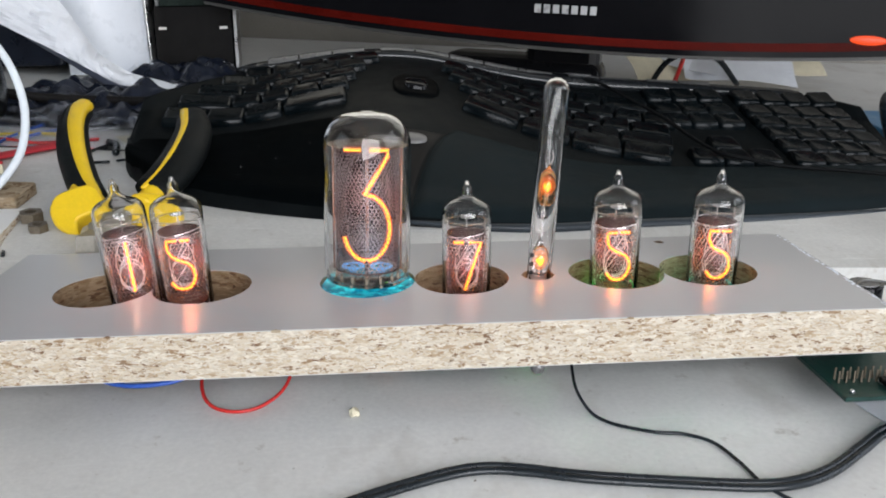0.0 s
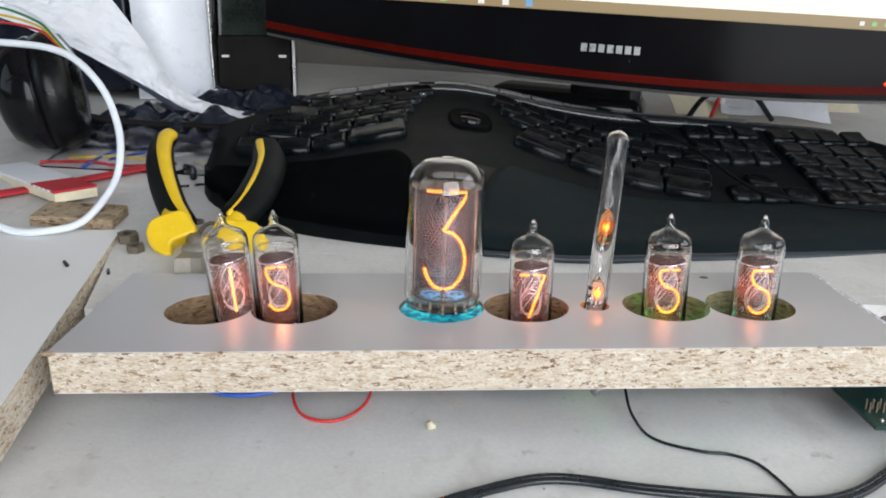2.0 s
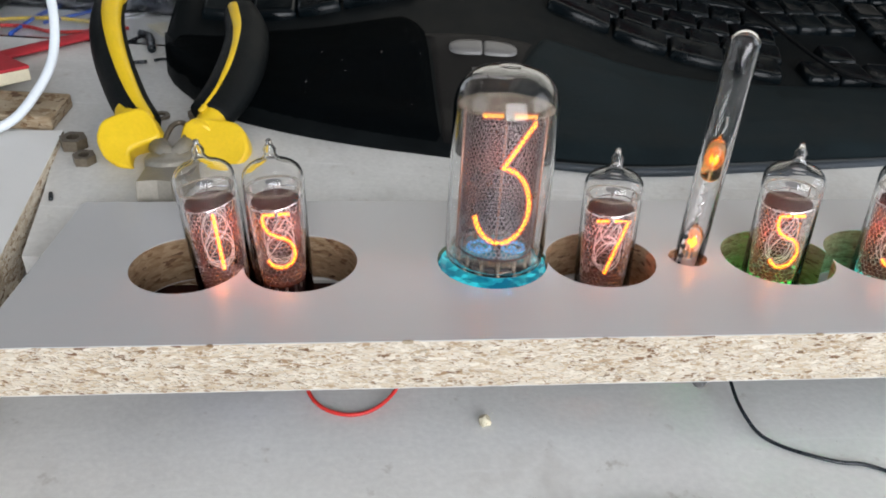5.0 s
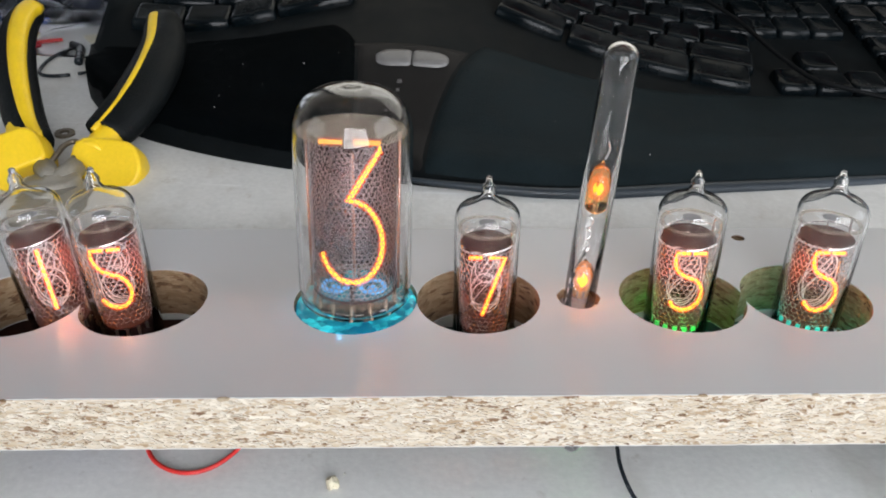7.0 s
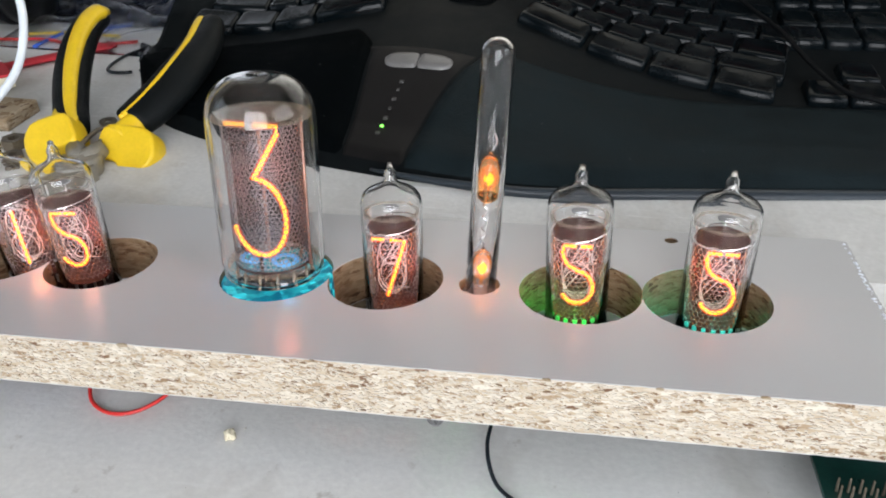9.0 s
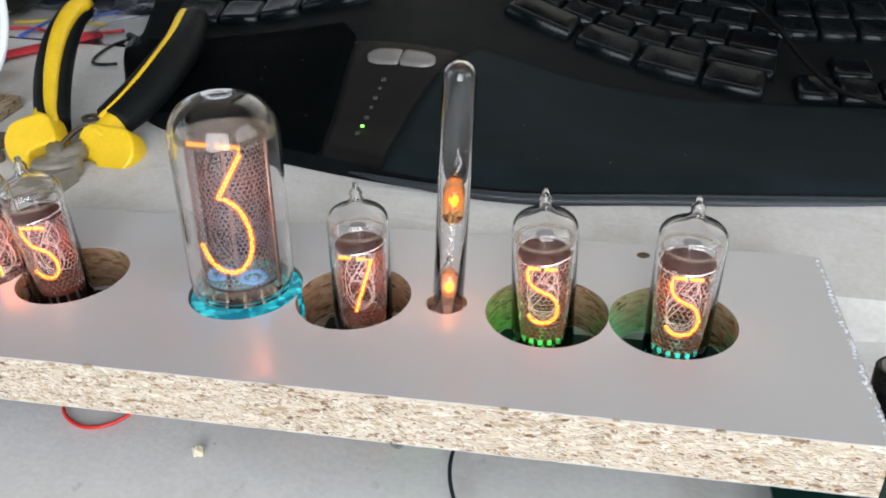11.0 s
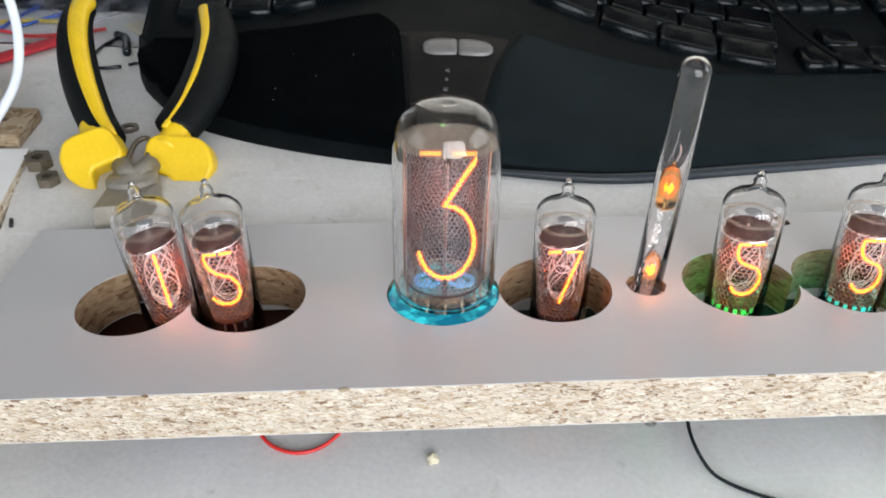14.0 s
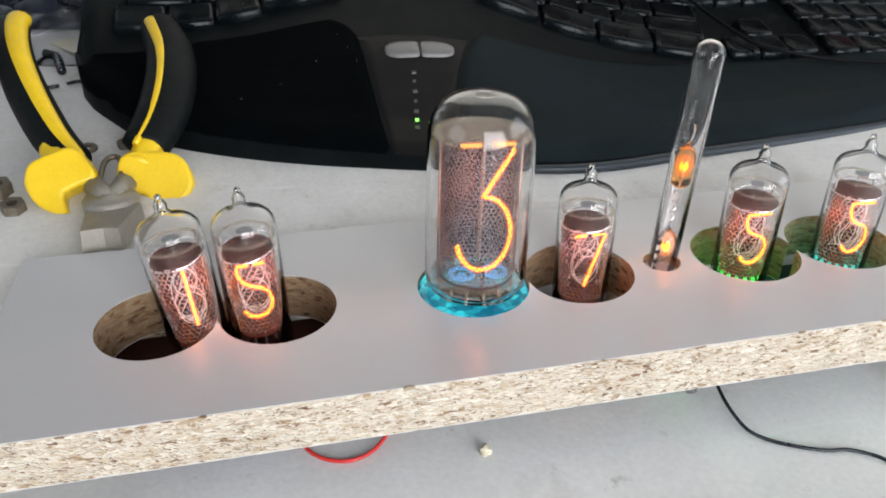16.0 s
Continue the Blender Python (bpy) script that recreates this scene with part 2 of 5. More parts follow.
GLOSS_BLACK = material("piano_black", (0.006, 0.006, 0.007), 0.08, spread=0.3, scale=8.0, bump=0.0, spec=0.18)
DARK_RED = material("red_tinted_acrylic", (0.075, 0.005, 0.003), 0.3, spread=0.4, scale=6.0, bump=0.0, spec=0.03)
BEZEL = material("bezel_black", (0.005, 0.005, 0.006), 0.12, spread=0.3, scale=8.0, bump=0.0, spec=0.05)
# The window's reflection on the rounded front edge, painted as a blue-grey lip.
LIP = material("window_sheen_lip", (0.016, 0.024, 0.032), 0.4, spread=0.3, scale=30.0, spec=0.5)
YELLOW = material("yellow_rubber", (0.78, 0.52, 0.012), 0.38, spread=0.08, scale=80.0, bump=0.2)
GRIP = material("black_rubber_grip", (0.0035, 0.005, 0.0055), 0.5, spread=0.35, scale=70.0, bump=0.7, grain=1400.0, spec=0.14)
TOOL_STEEL = material("tool_steel", (0.27, 0.25, 0.21), 0.5, metal=0.4, spread=0.2, scale=120.0)
WHITE_CABLE = material("white_pvc", (0.7, 0.75, 0.79), 0.4, spread=0.06)
BLACK_CABLE = material("black_pvc", (0.006, 0.0105, 0.0145), 0.26, spread=0.2)
DULL_CABLE = material("dull_black_pvc", (0.004, 0.0045, 0.005), 0.6, spread=0.2, spec=0.08)
RED_WIRE = material("red_pvc", (0.6, 0.03, 0.025), 0.4, spread=0.1)
BLUE_WIRE = material("blue_pvc", (0.03, 0.1, 0.45), 0.4, spread=0.1)
YELLOW_WIRE = material("yellow_pvc", (0.7, 0.5, 0.05), 0.4, spread=0.1)
GREEN_WIRE = material("green_pvc", (0.03, 0.2, 0.08), 0.4, spread=0.1)
RED_STRAP = material("red_woven_strap", (0.42, 0.02, 0.03), 0.7, spread=0.2, bump=0.6)
PAPER = material("white_paper", (0.7, 0.72, 0.76), 0.7, spread=0.04, bump=0.2)
CREAM = material("cream_card", (0.66, 0.6, 0.44), 0.7, spread=0.1)
NAVY = material("navy_film", (0.007, 0.0105, 0.021), 0.28, spread=0.5, scale=40.0, spec=0.35)
LEATHER = material("black_leather", (0.0025, 0.003, 0.0035), 0.3, spread=0.3, bump=0.5, spec=0.22)
FILM = clear("clear_film", (0.9, 0.92, 0.95), 0.18, 1.15)
PANEL_WHITE = material("white_gloss_plastic", (0.74, 0.77, 0.82), 0.3, spread=0.03, bump=0.0)
SCREEN_GLASS = material("dark_screen", (0.02, 0.028, 0.024), 0.1, spread=0.6, scale=20.0, bump=0.0)
SCREEN_PAGE = glow("lit_screen_page", (1.0, 0.97, 0.88), 1.1, (0.02, 0.02, 0.02))
SCREEN_BAR = glow("lit_screen_bar", (0.5, 0.36, 0.17), 0.72, (0.02, 0.02, 0.02))
ICON_WHITE = glow("lit_icon", (0.95, 0.95, 0.9), 1.0)
ICON_GREEN = glow("lit_green_icon", (0.3, 0.75, 0.25), 0.9)
ICON_BLUE = glow("lit_blue_icon", (0.2, 0.5, 0.9), 0.9)
POWER_RED = glow("power_light", (1.0, 0.08, 0.01), 1.1)
LOGO_SILVER = material("silver_print", (0.42, 0.42, 0.42), 0.35, metal=0.3, spread=0.04)
RUST = material("tarnished_steel", (0.2, 0.17, 0.13), 0.5, metal=0.8, spread=0.3)
WOOD = chip_material("old_chipboard", 0.55, (1.0, 0.88, 0.72))


# ---- builders ----
def part(name, bm, mat, parent, label="", smooth=False, kind=""):
    me = bpy.data.meshes.new(name)
    bm.to_mesh(me)
    bm.free()
    me.materials.append(mat)
    if smooth:
        me.shade_smooth()
    ob = new(name, me)
    ob.parent = parent
    return tagged(ob, label=label, kind=kind)


def thing(name, label, category, at=(0, 0, 0), group="", kind="", m=None):
    ob = new(name)
    ob.empty_display_size = 0.01
    ob.matrix_basis = m or Matrix.Translation(at)
    return tagged(ob, label, category, group, kind)


def blank():
    return bmesh.new()


def add_box(bm, x0, x1, y0, y1, z0, z1, taper=0.0, m=None):
    """A box; taper draws the top in by so many metres on each side."""
    lo = [bm.verts.new((x, y, z0)) for x, y in ((x0, y0), (x1, y0), (x1, y1), (x0, y1))]
    k = taper
    hi = [bm.verts.new((x, y, z1)) for x, y in ((x0 + k, y0 + k), (x1 - k, y0 + k), (x1 - k, y1 - k), (x0 + k, y1 - k))]
    bm.faces.new(lo[::-1]), bm.faces.new(hi)
    for n in range(4):
        bm.faces.new((lo[n], lo[(n + 1) % 4], hi[(n + 1) % 4], hi[n]))
    if m:
        for v in lo + hi:
            v.co = m @ v.co
    return bm


def soft_box(x0, x1, y0, y1, z0, z1, round_by=0.001, steps=2, taper=0.0):
    bm = add_box(blank(), x0, x1, y0, y1, z0, z1, taper)
    bmesh.ops.bevel(bm, geom=bm.edges[:], offset=round_by, segments=steps, profile=0.5, affect="EDGES")
    return bm


def lathe(profile, turns=40, bm=None, m=None, close=False):
    """Rings of (radius, height); a radius of 0 makes a tip."""
    bm = bm or blank()
    rings = []
    for r, z in profile:
        if r <= 1e-7:
            rings.append([bm.verts.new((0, 0, z))])
        else:
            rings.append([bm.verts.new((r * math.cos(2 * math.pi * n / turns), r * math.sin(2 * math.pi * n / turns), z)) for n in range(turns)])
    pairs = list(zip(rings, rings[1:])) + ([(rings[-1], rings[0])] if close else [])
    for a, b in pairs:
        for n in range(turns):
            k = (n + 1) % turns
            if len(a) == 1 and len(b) > 1:
                bm.faces.new((a[0], b[k], b[n]))
            elif len(b) == 1 and len(a) > 1:
                bm.faces.new((a[n], a[k], b[0]))
            elif len(a) > 1:
                bm.faces.new((a[n], a[k], b[k], b[n]))
    if m:
        for ring in rings:
            for v in ring:
                v.co = m @ v.co
    return bm


def glide(points, steps=6):
    """A smooth curve through the points."""
    p = [Vector(q) for q in points]
    p = [p[0] * 2 - p[1]] + p + [p[-1] * 2 - p[-2]]
    out = []
    for a, b, c, d in zip(p, p[1:], p[2:], p[3:]):
        for s in range(steps):
            t = s / steps
            out.append(0.5 * ((2 * b) + (c - a) * t + (2 * a - 5 * b + 4 * c - d) * t * t + (3 * b - a - 3 * c + d) * t ** 3))
    return out + [p[-2]]


def sweep(points, radius, sides=8, bm=None, flat=1.0, up=None):
    """A rod along the points; radius may be one number or one for each point; flat squashes it along its upper side."""
    bm = bm or blank()
    pts = [Vector(p) for p in points]
    radii = radius if isinstance(radius, (list, tuple)) else [radius] * len(pts)
    last, rings = None, []
    for n, p in enumerate(pts):
        d = (pts[min(n + 1, len(pts) - 1)] - pts[max(n - 1, 0)]).normalized()
        ref = Vector(up) if up else (last or (Vector((0, 0, 1)) if abs(d.z) < 0.9 else Vector((1, 0, 0))))
        side = d.cross(ref).normalized()
        top = side.cross(d).normalized()
        last = top
        rings.append([bm.verts.new(p + (side * math.cos(a) + top * math.sin(a) * flat) * radii[n]) for a in (2 * math.pi * k / sides for k in range(sides))])
    for a, b in zip(rings, rings[1:]):
        for k in range(sides):
            bm.faces.new((a[k], a[(k + 1) % sides], b[(k + 1) % sides], b[k]))
    bm.faces.new(rings[0][::-1]), bm.faces.new(rings[-1])
    return bm


def sheet(nx, ny, place, thick=0.0):
    """A grid bent by place(u, v); thick gives it a second side."""
    bm = blank()
    g = [[bm.verts.new(place(i / nx, j / ny)) for i in range(nx + 1)] for j in range(ny + 1)]
    for j in range(ny):
        for i in range(nx):
            bm.faces.new((g[j][i], g[j][i + 1], g[j + 1][i + 1], g[j + 1][i]))
    if thick:
        bmesh.ops.recalc_face_normals(bm, faces=bm.faces[:])
        bmesh.ops.solidify(bm, geom=bm.faces[:], thickness=thick)
    return bm


def prism(outline, z0, z1, holes=()):
    """A flat plate with an outline and holes cut through, as one closed mesh."""
    bm = blank()
    edges = []
    for loop in (outline, *holes):
        vs = [bm.verts.new((x, y, z0)) for x, y in loop]
        edges += [bm.edges.new((a, b)) for a, b in zip(vs, vs[1:] + vs[:1])]
    bmesh.ops.triangle_fill(bm, use_beauty=True, use_dissolve=False, edges=edges)
    made = bmesh.ops.extrude_face_region(bm, geom=bm.faces[:])
    for v in made["geom"]:
        if isinstance(v, bmesh.types.BMVert):
            v.co.z = z1
    bmesh.ops.recalc_face_normals(bm, faces=bm.faces[:])
    return bm


def rear(x, y):
    """Height of the raised rear half of the desk."""
    return 0.031 - 0.06 * (x + 0.101) + 0.09 * (y - 0.139)


def lean_up(x, y):
    """Frame of the rear desk surface at a place on it."""
    return Matrix.Translation((x, y, rear(x, y))) @ Matrix(((1, 0, 0.06, 0), (0, 1, -0.09, 0), (-0.06, 0.09, 1, 0), (0, 0, 0, 1)))


# ---- room ----
room = thing("room_shell", "plain papered room walls round the desk", "room", kind="structure")


def wall_with_window(name, m, wide, high, hole=None):
    bm = blank()
    if hole:
        a, b, c, d = hole
        for x0, x1, z0, z1 in ((-wide / 2, a, 0, high), (b, wide / 2, 0, high), (a, b, 0, c), (a, b, d, high)):
            add_box(bm, x0, x1, 0, 0.12, z0, z1, m=m)
    else:
        add_box(bm, -wide / 2, wide / 2, 0, 0.12, 0, high, m=m)
    ob = part(name, bm, WALL if name == "wall_north" else ROOM_WALL, None, "papered room wall", kind="structure")
    return tagged(ob, category="wall")


wall_with_window("wall_north", pose(0, 0.74, -0.75), 3.4, 2.5)
wall_with_window("wall_south", pose(0, -1.3, -0.75, 0, 0, 180), 3.4, 2.5, (-0.95, 0.25, 0.7, 1.7))
wall_with_window("wall_east", pose(1.7, -0.7, -0.75, 0, 0, -90), 3.2, 2.5, (-0.9, 0.6, 0.95, 2.05))
wall_with_window("wall_west", pose(-1.7, -0.7, -0.75, 0, 0, 90), 3.2, 2.5, (-0.55, 0.75, 0.95, 2.05))
tagged(part("ceiling", add_box(blank(), -1.9, 1.9, -2.4, 0.9, 1.75, 1.85), PLASTER, None, "white painted ceiling", kind="structure"), category="ceiling")
tagged(part("floor", add_box(blank(), -1.9, 1.9, -2.4, 0.9, -0.85, -0.75), FLOORWOOD, None, "brown wooden floor", kind="structure"), category="floor")
bpy.data.objects.remove(room)

# ---- desk ----
desk = thing("desk", "off-white painted desk with a raised rear half, scuffed and dusty", "desk", (0, 0, 0))
part("front_top", soft_box(-0.9, 0.9, -0.42, 0.11, -0.03, 0.0, 0.002), DESK, desk)
rear_outline = [(-0.1665, 0.06), (-0.1738, 0.1), (-0.1845, 0.149), (-0.9, 0.149), (-0.9, 0.73), (0.9, 0.73), (0.9, 0.0885), (-0.1558, 0.0885), (-0.1558, 0.06)]
bm = prism(rear_outline, -0.02, 0.0)
for v in bm.verts:
    if v.co.z > -0.01:
        v.co.z = max(-0.012, rear(v.co.x, v.co.y))
part("rear_top", bm, REAR_DESK, desk, "off-white raised rear half, weaker light in its colour")
for x in (-0.84, 0.84):
    for y in (-0.36, 0.66):
        part("leg", soft_box(x - 0.025, x + 0.025, y - 0.025, y + 0.025, -0.75, -0.03 if y < 0 else -0.02, 0.003), DESK, desk)

# ---- clock board ----
TOP, BOTTOM = 0.0343, 0.0183
LEFT, RIGHT, BACK = -0.1545, 0.158, 0.087
HOLE_Y = 0.0425


def ring(x, y, r, n=48, wobble=0.0):
    return [(x + (r + wobble * random.uniform(-1, 1)) * math.cos(2 * math.pi * k / n), y + (r + wobble * random.uniform(-1, 1)) * math.sin(2 * math.pi * k / n)) for k in range(n)]


def twin(xa, xb, y, r, n=44):
    """Two overlapping round holes as one outline."""
    half = (xb - xa) / 2
    cut = math.acos(min(0.995, half / r))
    a = [(xa + r * math.cos(t), y + r * math.sin(t)) for t in np.linspace(cut, 2 * math.pi - cut, n)]
    b = [(xb + r * math.cos(t), y + r * math.sin(t)) for t in np.linspace(-math.pi + cut, math.pi - cut, n)]
    return a + b


holes = [twin(-0.1083, -0.0737, HOLE_Y, 0.0174), twin(-0.0140, 0.0205, HOLE_Y, 0.01735), twin(0.078, 0.1127, HOLE_Y, 0.0175), ring(0.0488, 0.0428, 0.0060, 30, 0.00025), ring(0.1055, 0.0775, 0.0021, 16)]


def frayed(n=130):
    """The outline of the board, with a chipped saw cut at its right end."""
    r = random.Random(4)
    pts = [(LEFT + 0.001 + (RIGHT - LEFT - 0.001) * k / 150, 0.0002 * r.random() ** 5 if 0 < k < 150 else 0.0) for k in range(151)]
    pts += [(RIGHT + 0.0006 - 0.0006 * r.random() ** 3, BACK * 0.95 * k / n) for k in range(1, n)]
    return pts + [(RIGHT - 0.004, BACK - 0.0035), (LEFT + 0.001, BACK), (LEFT, BACK - 0.001), (LEFT, 0.001)]


board = thing("clock_board", "grey laminated chipboard with round holes holding glowing display tubes", "board")
outline = frayed()
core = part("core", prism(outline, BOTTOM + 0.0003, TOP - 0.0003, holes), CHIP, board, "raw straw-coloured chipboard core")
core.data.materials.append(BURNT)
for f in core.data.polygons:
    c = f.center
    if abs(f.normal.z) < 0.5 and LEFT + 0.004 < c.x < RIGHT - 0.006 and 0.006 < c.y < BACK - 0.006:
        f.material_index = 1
part("top_laminate", prism(outline, TOP - 0.0003, TOP, holes), LAMINATE, board, "smooth grey laminate face")
part("bottom_laminate", prism(outline, BOTTOM, BOTTOM + 0.0003, holes), LAMINATE, board)


def flake_field(count, spot, seed, long=0.0023, tall=0.00055):
    """Loose flakes on a sawn edge; spot(u, v) gives the place, the way along and the way out."""
    r = random.Random(seed)
    verts, faces = [], []
    for _ in range(count):
        p, along, upward, out = spot(r.random(), r.random())
        l, h, a = long * r.uniform(0.25, 1.0) ** 1.3, tall * r.uniform(0.4, 1.3), r.gauss(0, 0.22)
        e1, e2 = along * math.cos(a) + upward * math.sin(a), upward * math.cos(a) - along * math.sin(a)
        lift, base = r.uniform(0.00004, 0.00022), len(verts)
        shape = [(-1, r.uniform(-0.4, 0.4)), (-0.45, -r.uniform(0.5, 1)), (0.5, -r.uniform(0.5, 1)), (1, r.uniform(-0.4, 0.4)), (0.4, r.uniform(0.5, 1)), (-0.5, r.uniform(0.5, 1))]
        for u, v in shape:
            verts.append(p + e1 * u * l / 2 + e2 * v * h / 2 + out * (lift + 0.00008 * u))
        for u, v in shape:
            verts.append(p + e1 * u * l / 2 + e2 * v * h / 2 - out * 0.0001)
        faces.append([base + k for k in range(6)])
        faces += [[base + k, base + 6 + k, base + 6 + (k + 1) % 6, base + (k + 1) % 6] for k in range(6)]
    me = bpy.data.meshes.new("flakes")
    me.from_pydata(verts, [], faces)
    me.update()
    return me


def flakes_on(parent, count, spot, seed, **more):
    me = flake_field(count, spot, seed, **more)
    me.materials.append(FLAKES)
    ob = new("edge_grain", me)
    ob.parent = parent
    return tagged(ob, "pressed wood flakes in the sawn edge", kind="stuff")


X, Y, Z = Vector((1, 0, 0)), Vector((0, 1, 0)), Vector((0, 0, 1))
flakes_on(board, 6200, lambda u, v: (Vector((LEFT + 0.002 + u * (RIGHT - LEFT - 0.003), 0.0, BOTTOM + 0.0006 + v * 0.0148)), X, Z, -Y), 11)
flakes_on(board, 900, lambda u, v: (Vector((LEFT, 0.002 + u * (BACK - 0.004), BOTTOM + 0.0006 + v * 0.0148)), Y, Z, -X), 12)

flakes_on(board, 700, lambda u, v: (Vector((RIGHT + 0.0002, 0.002 + u * (BACK - 0.012), BOTTOM + 0.0006 + v * 0.0148)), Y, Z, X), 13)
r = random.Random(17)
bm = blank()
for _ in range(95):
    made = bmesh.ops.create_icosphere(bm, subdivisions=1, radius=0.0005 * r.uniform(0.4, 1.5))["verts"]
    shift = Vector((RIGHT - 0.0002 - 0.0009 * r.random() ** 2, BACK * 0.93 * r.random(), TOP - 0.0001))
    for v in made:
        v.co = shift + Vector((v.co.x * r.uniform(0.5, 1.2), v.co.y * r.uniform(0.6, 1.6), v.co.z * 0.7))
tagged(part("edge_chips", bm, PANEL_WHITE, board, "white chips along the torn saw cut"), kind="stuff")
part("lens_dome", lathe([(0, -0.0046), (0.0014, -0.0043), (0.0024, -0.0030), (0.0027, 0.0), (0, 0.0)], 20, m=Matrix.Translation((0.0425, 0.004, BOTTOM))), SILVER_PLASTIC, board, "small silvered dome under the board", smooth=True)

# splinters and nicks along the upper front edge
for x, s in ((-0.0412, 1.0), (-0.1535, 1.7), (0.0715, 0.7), (0.1215, 0.7), (-0.093, 0.6), (0.012, 0.5), (0.098, 0.6)):
    bm = blank()
    bmesh.ops.create_icosphere(bm, subdivisions=1, radius=0.0011 * s)
    for v in bm.verts:
        v.co = Vector((x, -0.0002, TOP - 0.0002)) + Vector((v.co.x * 1.7, v.co.y * 0.6, v.co.z * 0.6)) * (1 + 0.3 * noise.noise(v.co * 2000))
    part("splinter", bm, WOOD, board)

# feet that carry the board on the desk
for x, y in ((-0.12, 0.075), (0.145, 0.075), (0.0, 0.078), (0.045, 0.062)):
    part("foot", soft_box(x - 0.006, x + 0.006, y - 0.006, y + 0.006, 0.0, BOTTOM, 0.0008), WOOD, board)


# ---- display tubes ----
def arc(cx, cy, rx, ry, a0, a1, n=16):
    return [(cx + rx * math.cos(radians(a)), cy + ry * math.sin(radians(a))) for a in np.linspace(a0, a1, n)]


def figure(ch):
    """Strokes of a figure in a box one wide and one high, bottom left at 0, 0."""
    return {
        "0": [arc(0.5, 0.5, 0.5, 0.5, 0, 360, 36)],
        "1": [[(0.5, 0.0), (0.5, 1.0)]],
        "3": [[(0.02, 1.0), (0.38, 1.0)], [(0.55, 1.0), (0.97, 1.0), (0.96, 0.95), (0.45, 0.6)] + arc(0.5, 0.3, 0.5, 0.3, 82, -165, 28)],
        "4": [[(0.72, 0.0), (0.72, 1.0), (0.0, 0.28), (1.0, 0.28)]],
        "5": [[(0.56, 1.0), (0.94, 1.0)], [(0.44, 1.0), (0.06, 1.0), (0.03, 0.9), (0.07, 0.79), (0.18, 0.69), (0.36, 0.62), (0.6, 0.565)] + arc(0.5, 0.29, 0.5, 0.285, 68, -152, 26)],
        "6": [[(0.75, 1.0), (0.12, 0.42)] + arc(0.5, 0.3, 0.46, 0.3, 160, -200, 30)],
        "7": [[(0.0, 1.0), (0.36, 1.0)], [(0.55, 1.0), (0.98, 1.0), (0.42, 0.0)]],
        "8": [arc(0.5, 0.77, 0.36, 0.23, 0, 360, 26), arc(0.5, 0.28, 0.45, 0.28, 0, 360, 30)],
        "9": [arc(0.5, 0.7, 0.46, 0.3, 0, 360, 30), [(0.9, 0.58), (0.35, 0.0)]],
        "2": [arc(0.5, 0.72, 0.46, 0.28, 165, -30, 18) + [(0.0, 0.0), (1.0, 0.0)]],
    }[ch]


def strokes(ch, wide, high, z0, depth, r, sides=6, x0=0.0):
    bm = blank()
    for line in figure(ch):
        sweep([(x0 + (x - 0.5) * wide, depth, z0 + y * high) for x, y in line], r, sides, bm)
    return bm


def honeycomb(radius, z0, z1, a0, a1, cell, wire):
    """Hexagon mesh bent round a cylinder, of flat wires with a little depth."""
    bm = blank()
    side = cell / math.sqrt(3)
    length = radians(a1 - a0) * radius

    def on(s, z, lift):
        a = radians(a0) + s / radius
        return Vector(((radius + lift) * math.sin(a), -(radius + lift) * math.cos(a), z))

    def bar(s0, h0, s1, h1):
        if not (0 <= min(s0, s1) and max(s0, s1) <= length and z0 <= min(h0, h1) and max(h0, h1) <= z1):
            return
        d = Vector((s1 - s0, h1 - h0)).normalized() * wire / 2
        q = [(s0 + d.y, h0 - d.x), (s1 + d.y, h1 - d.x), (s1 - d.y, h1 + d.x), (s0 - d.y, h0 + d.x)]
        front = [bm.verts.new(on(s, z, 0.00005)) for s, z in q]
        rear_side = [bm.verts.new(on(s, z, -0.00005)) for s, z in q]
        bm.faces.new(front), bm.faces.new(rear_side[::-1])
        for k in (0, 2):
            bm.faces.new((front[k], rear_side[k], rear_side[k + 1], front[k + 1]))

    row, z = 0, z0
    while z < z1:
        s = (cell / 2 if row % 2 else 0.0)
        while s < length:
            bar(s, z, s, z + side)
            bar(s, z + side, s + cell / 2, z + 1.5 * side)
            bar(s, z + side, s - cell / 2, z + 1.5 * side)
            s += cell
        z += 1.5 * side
        row += 1
    return bm


def envelope(outer, wall):
    """Outer and inner skin of a glass shell; the inner one lies one wall thickness inside."""
    inner = []
    for k, (r, z) in enumerate(outer):
        a, b = outer[max(k - 1, 0)], outer[min(k + 1, len(outer) - 1)]
        d = Vector((b[0] - a[0], b[1] - a[1])).normalized()
        p = (r - d.y * wall, z + d.x * wall) if k else (r - wall, z + wall)
        if p[0] > 0.0003:
            inner.append(p)
    return lathe([(0, outer[0][1])] + outer + [(0, outer[-1][1])]), lathe([(0, outer[0][1] + wall)] + inner + [(0, inner[-1][1])])


def shell_mesh(outer, wall):
    a, b = envelope(outer, wall)
    bmesh.ops.recalc_face_normals(a, faces=a.faces[:])
    bmesh.ops.recalc_face_normals(b, faces=b.faces[:])
    bmesh.ops.reverse_faces(b, faces=b.faces[:])
    me = bpy.data.meshes.new("inner")
    b.to_mesh(me)
    a.from_mesh(me)
    bpy.data.meshes.remove(me)
    b.free()
    return a


def glass_part(name, bm, parent, mat=None, label=""):
    ob = part(name, bm, mat or GLASS, parent, label, smooth=True)
    ob.visible_shadow = False
    return ob


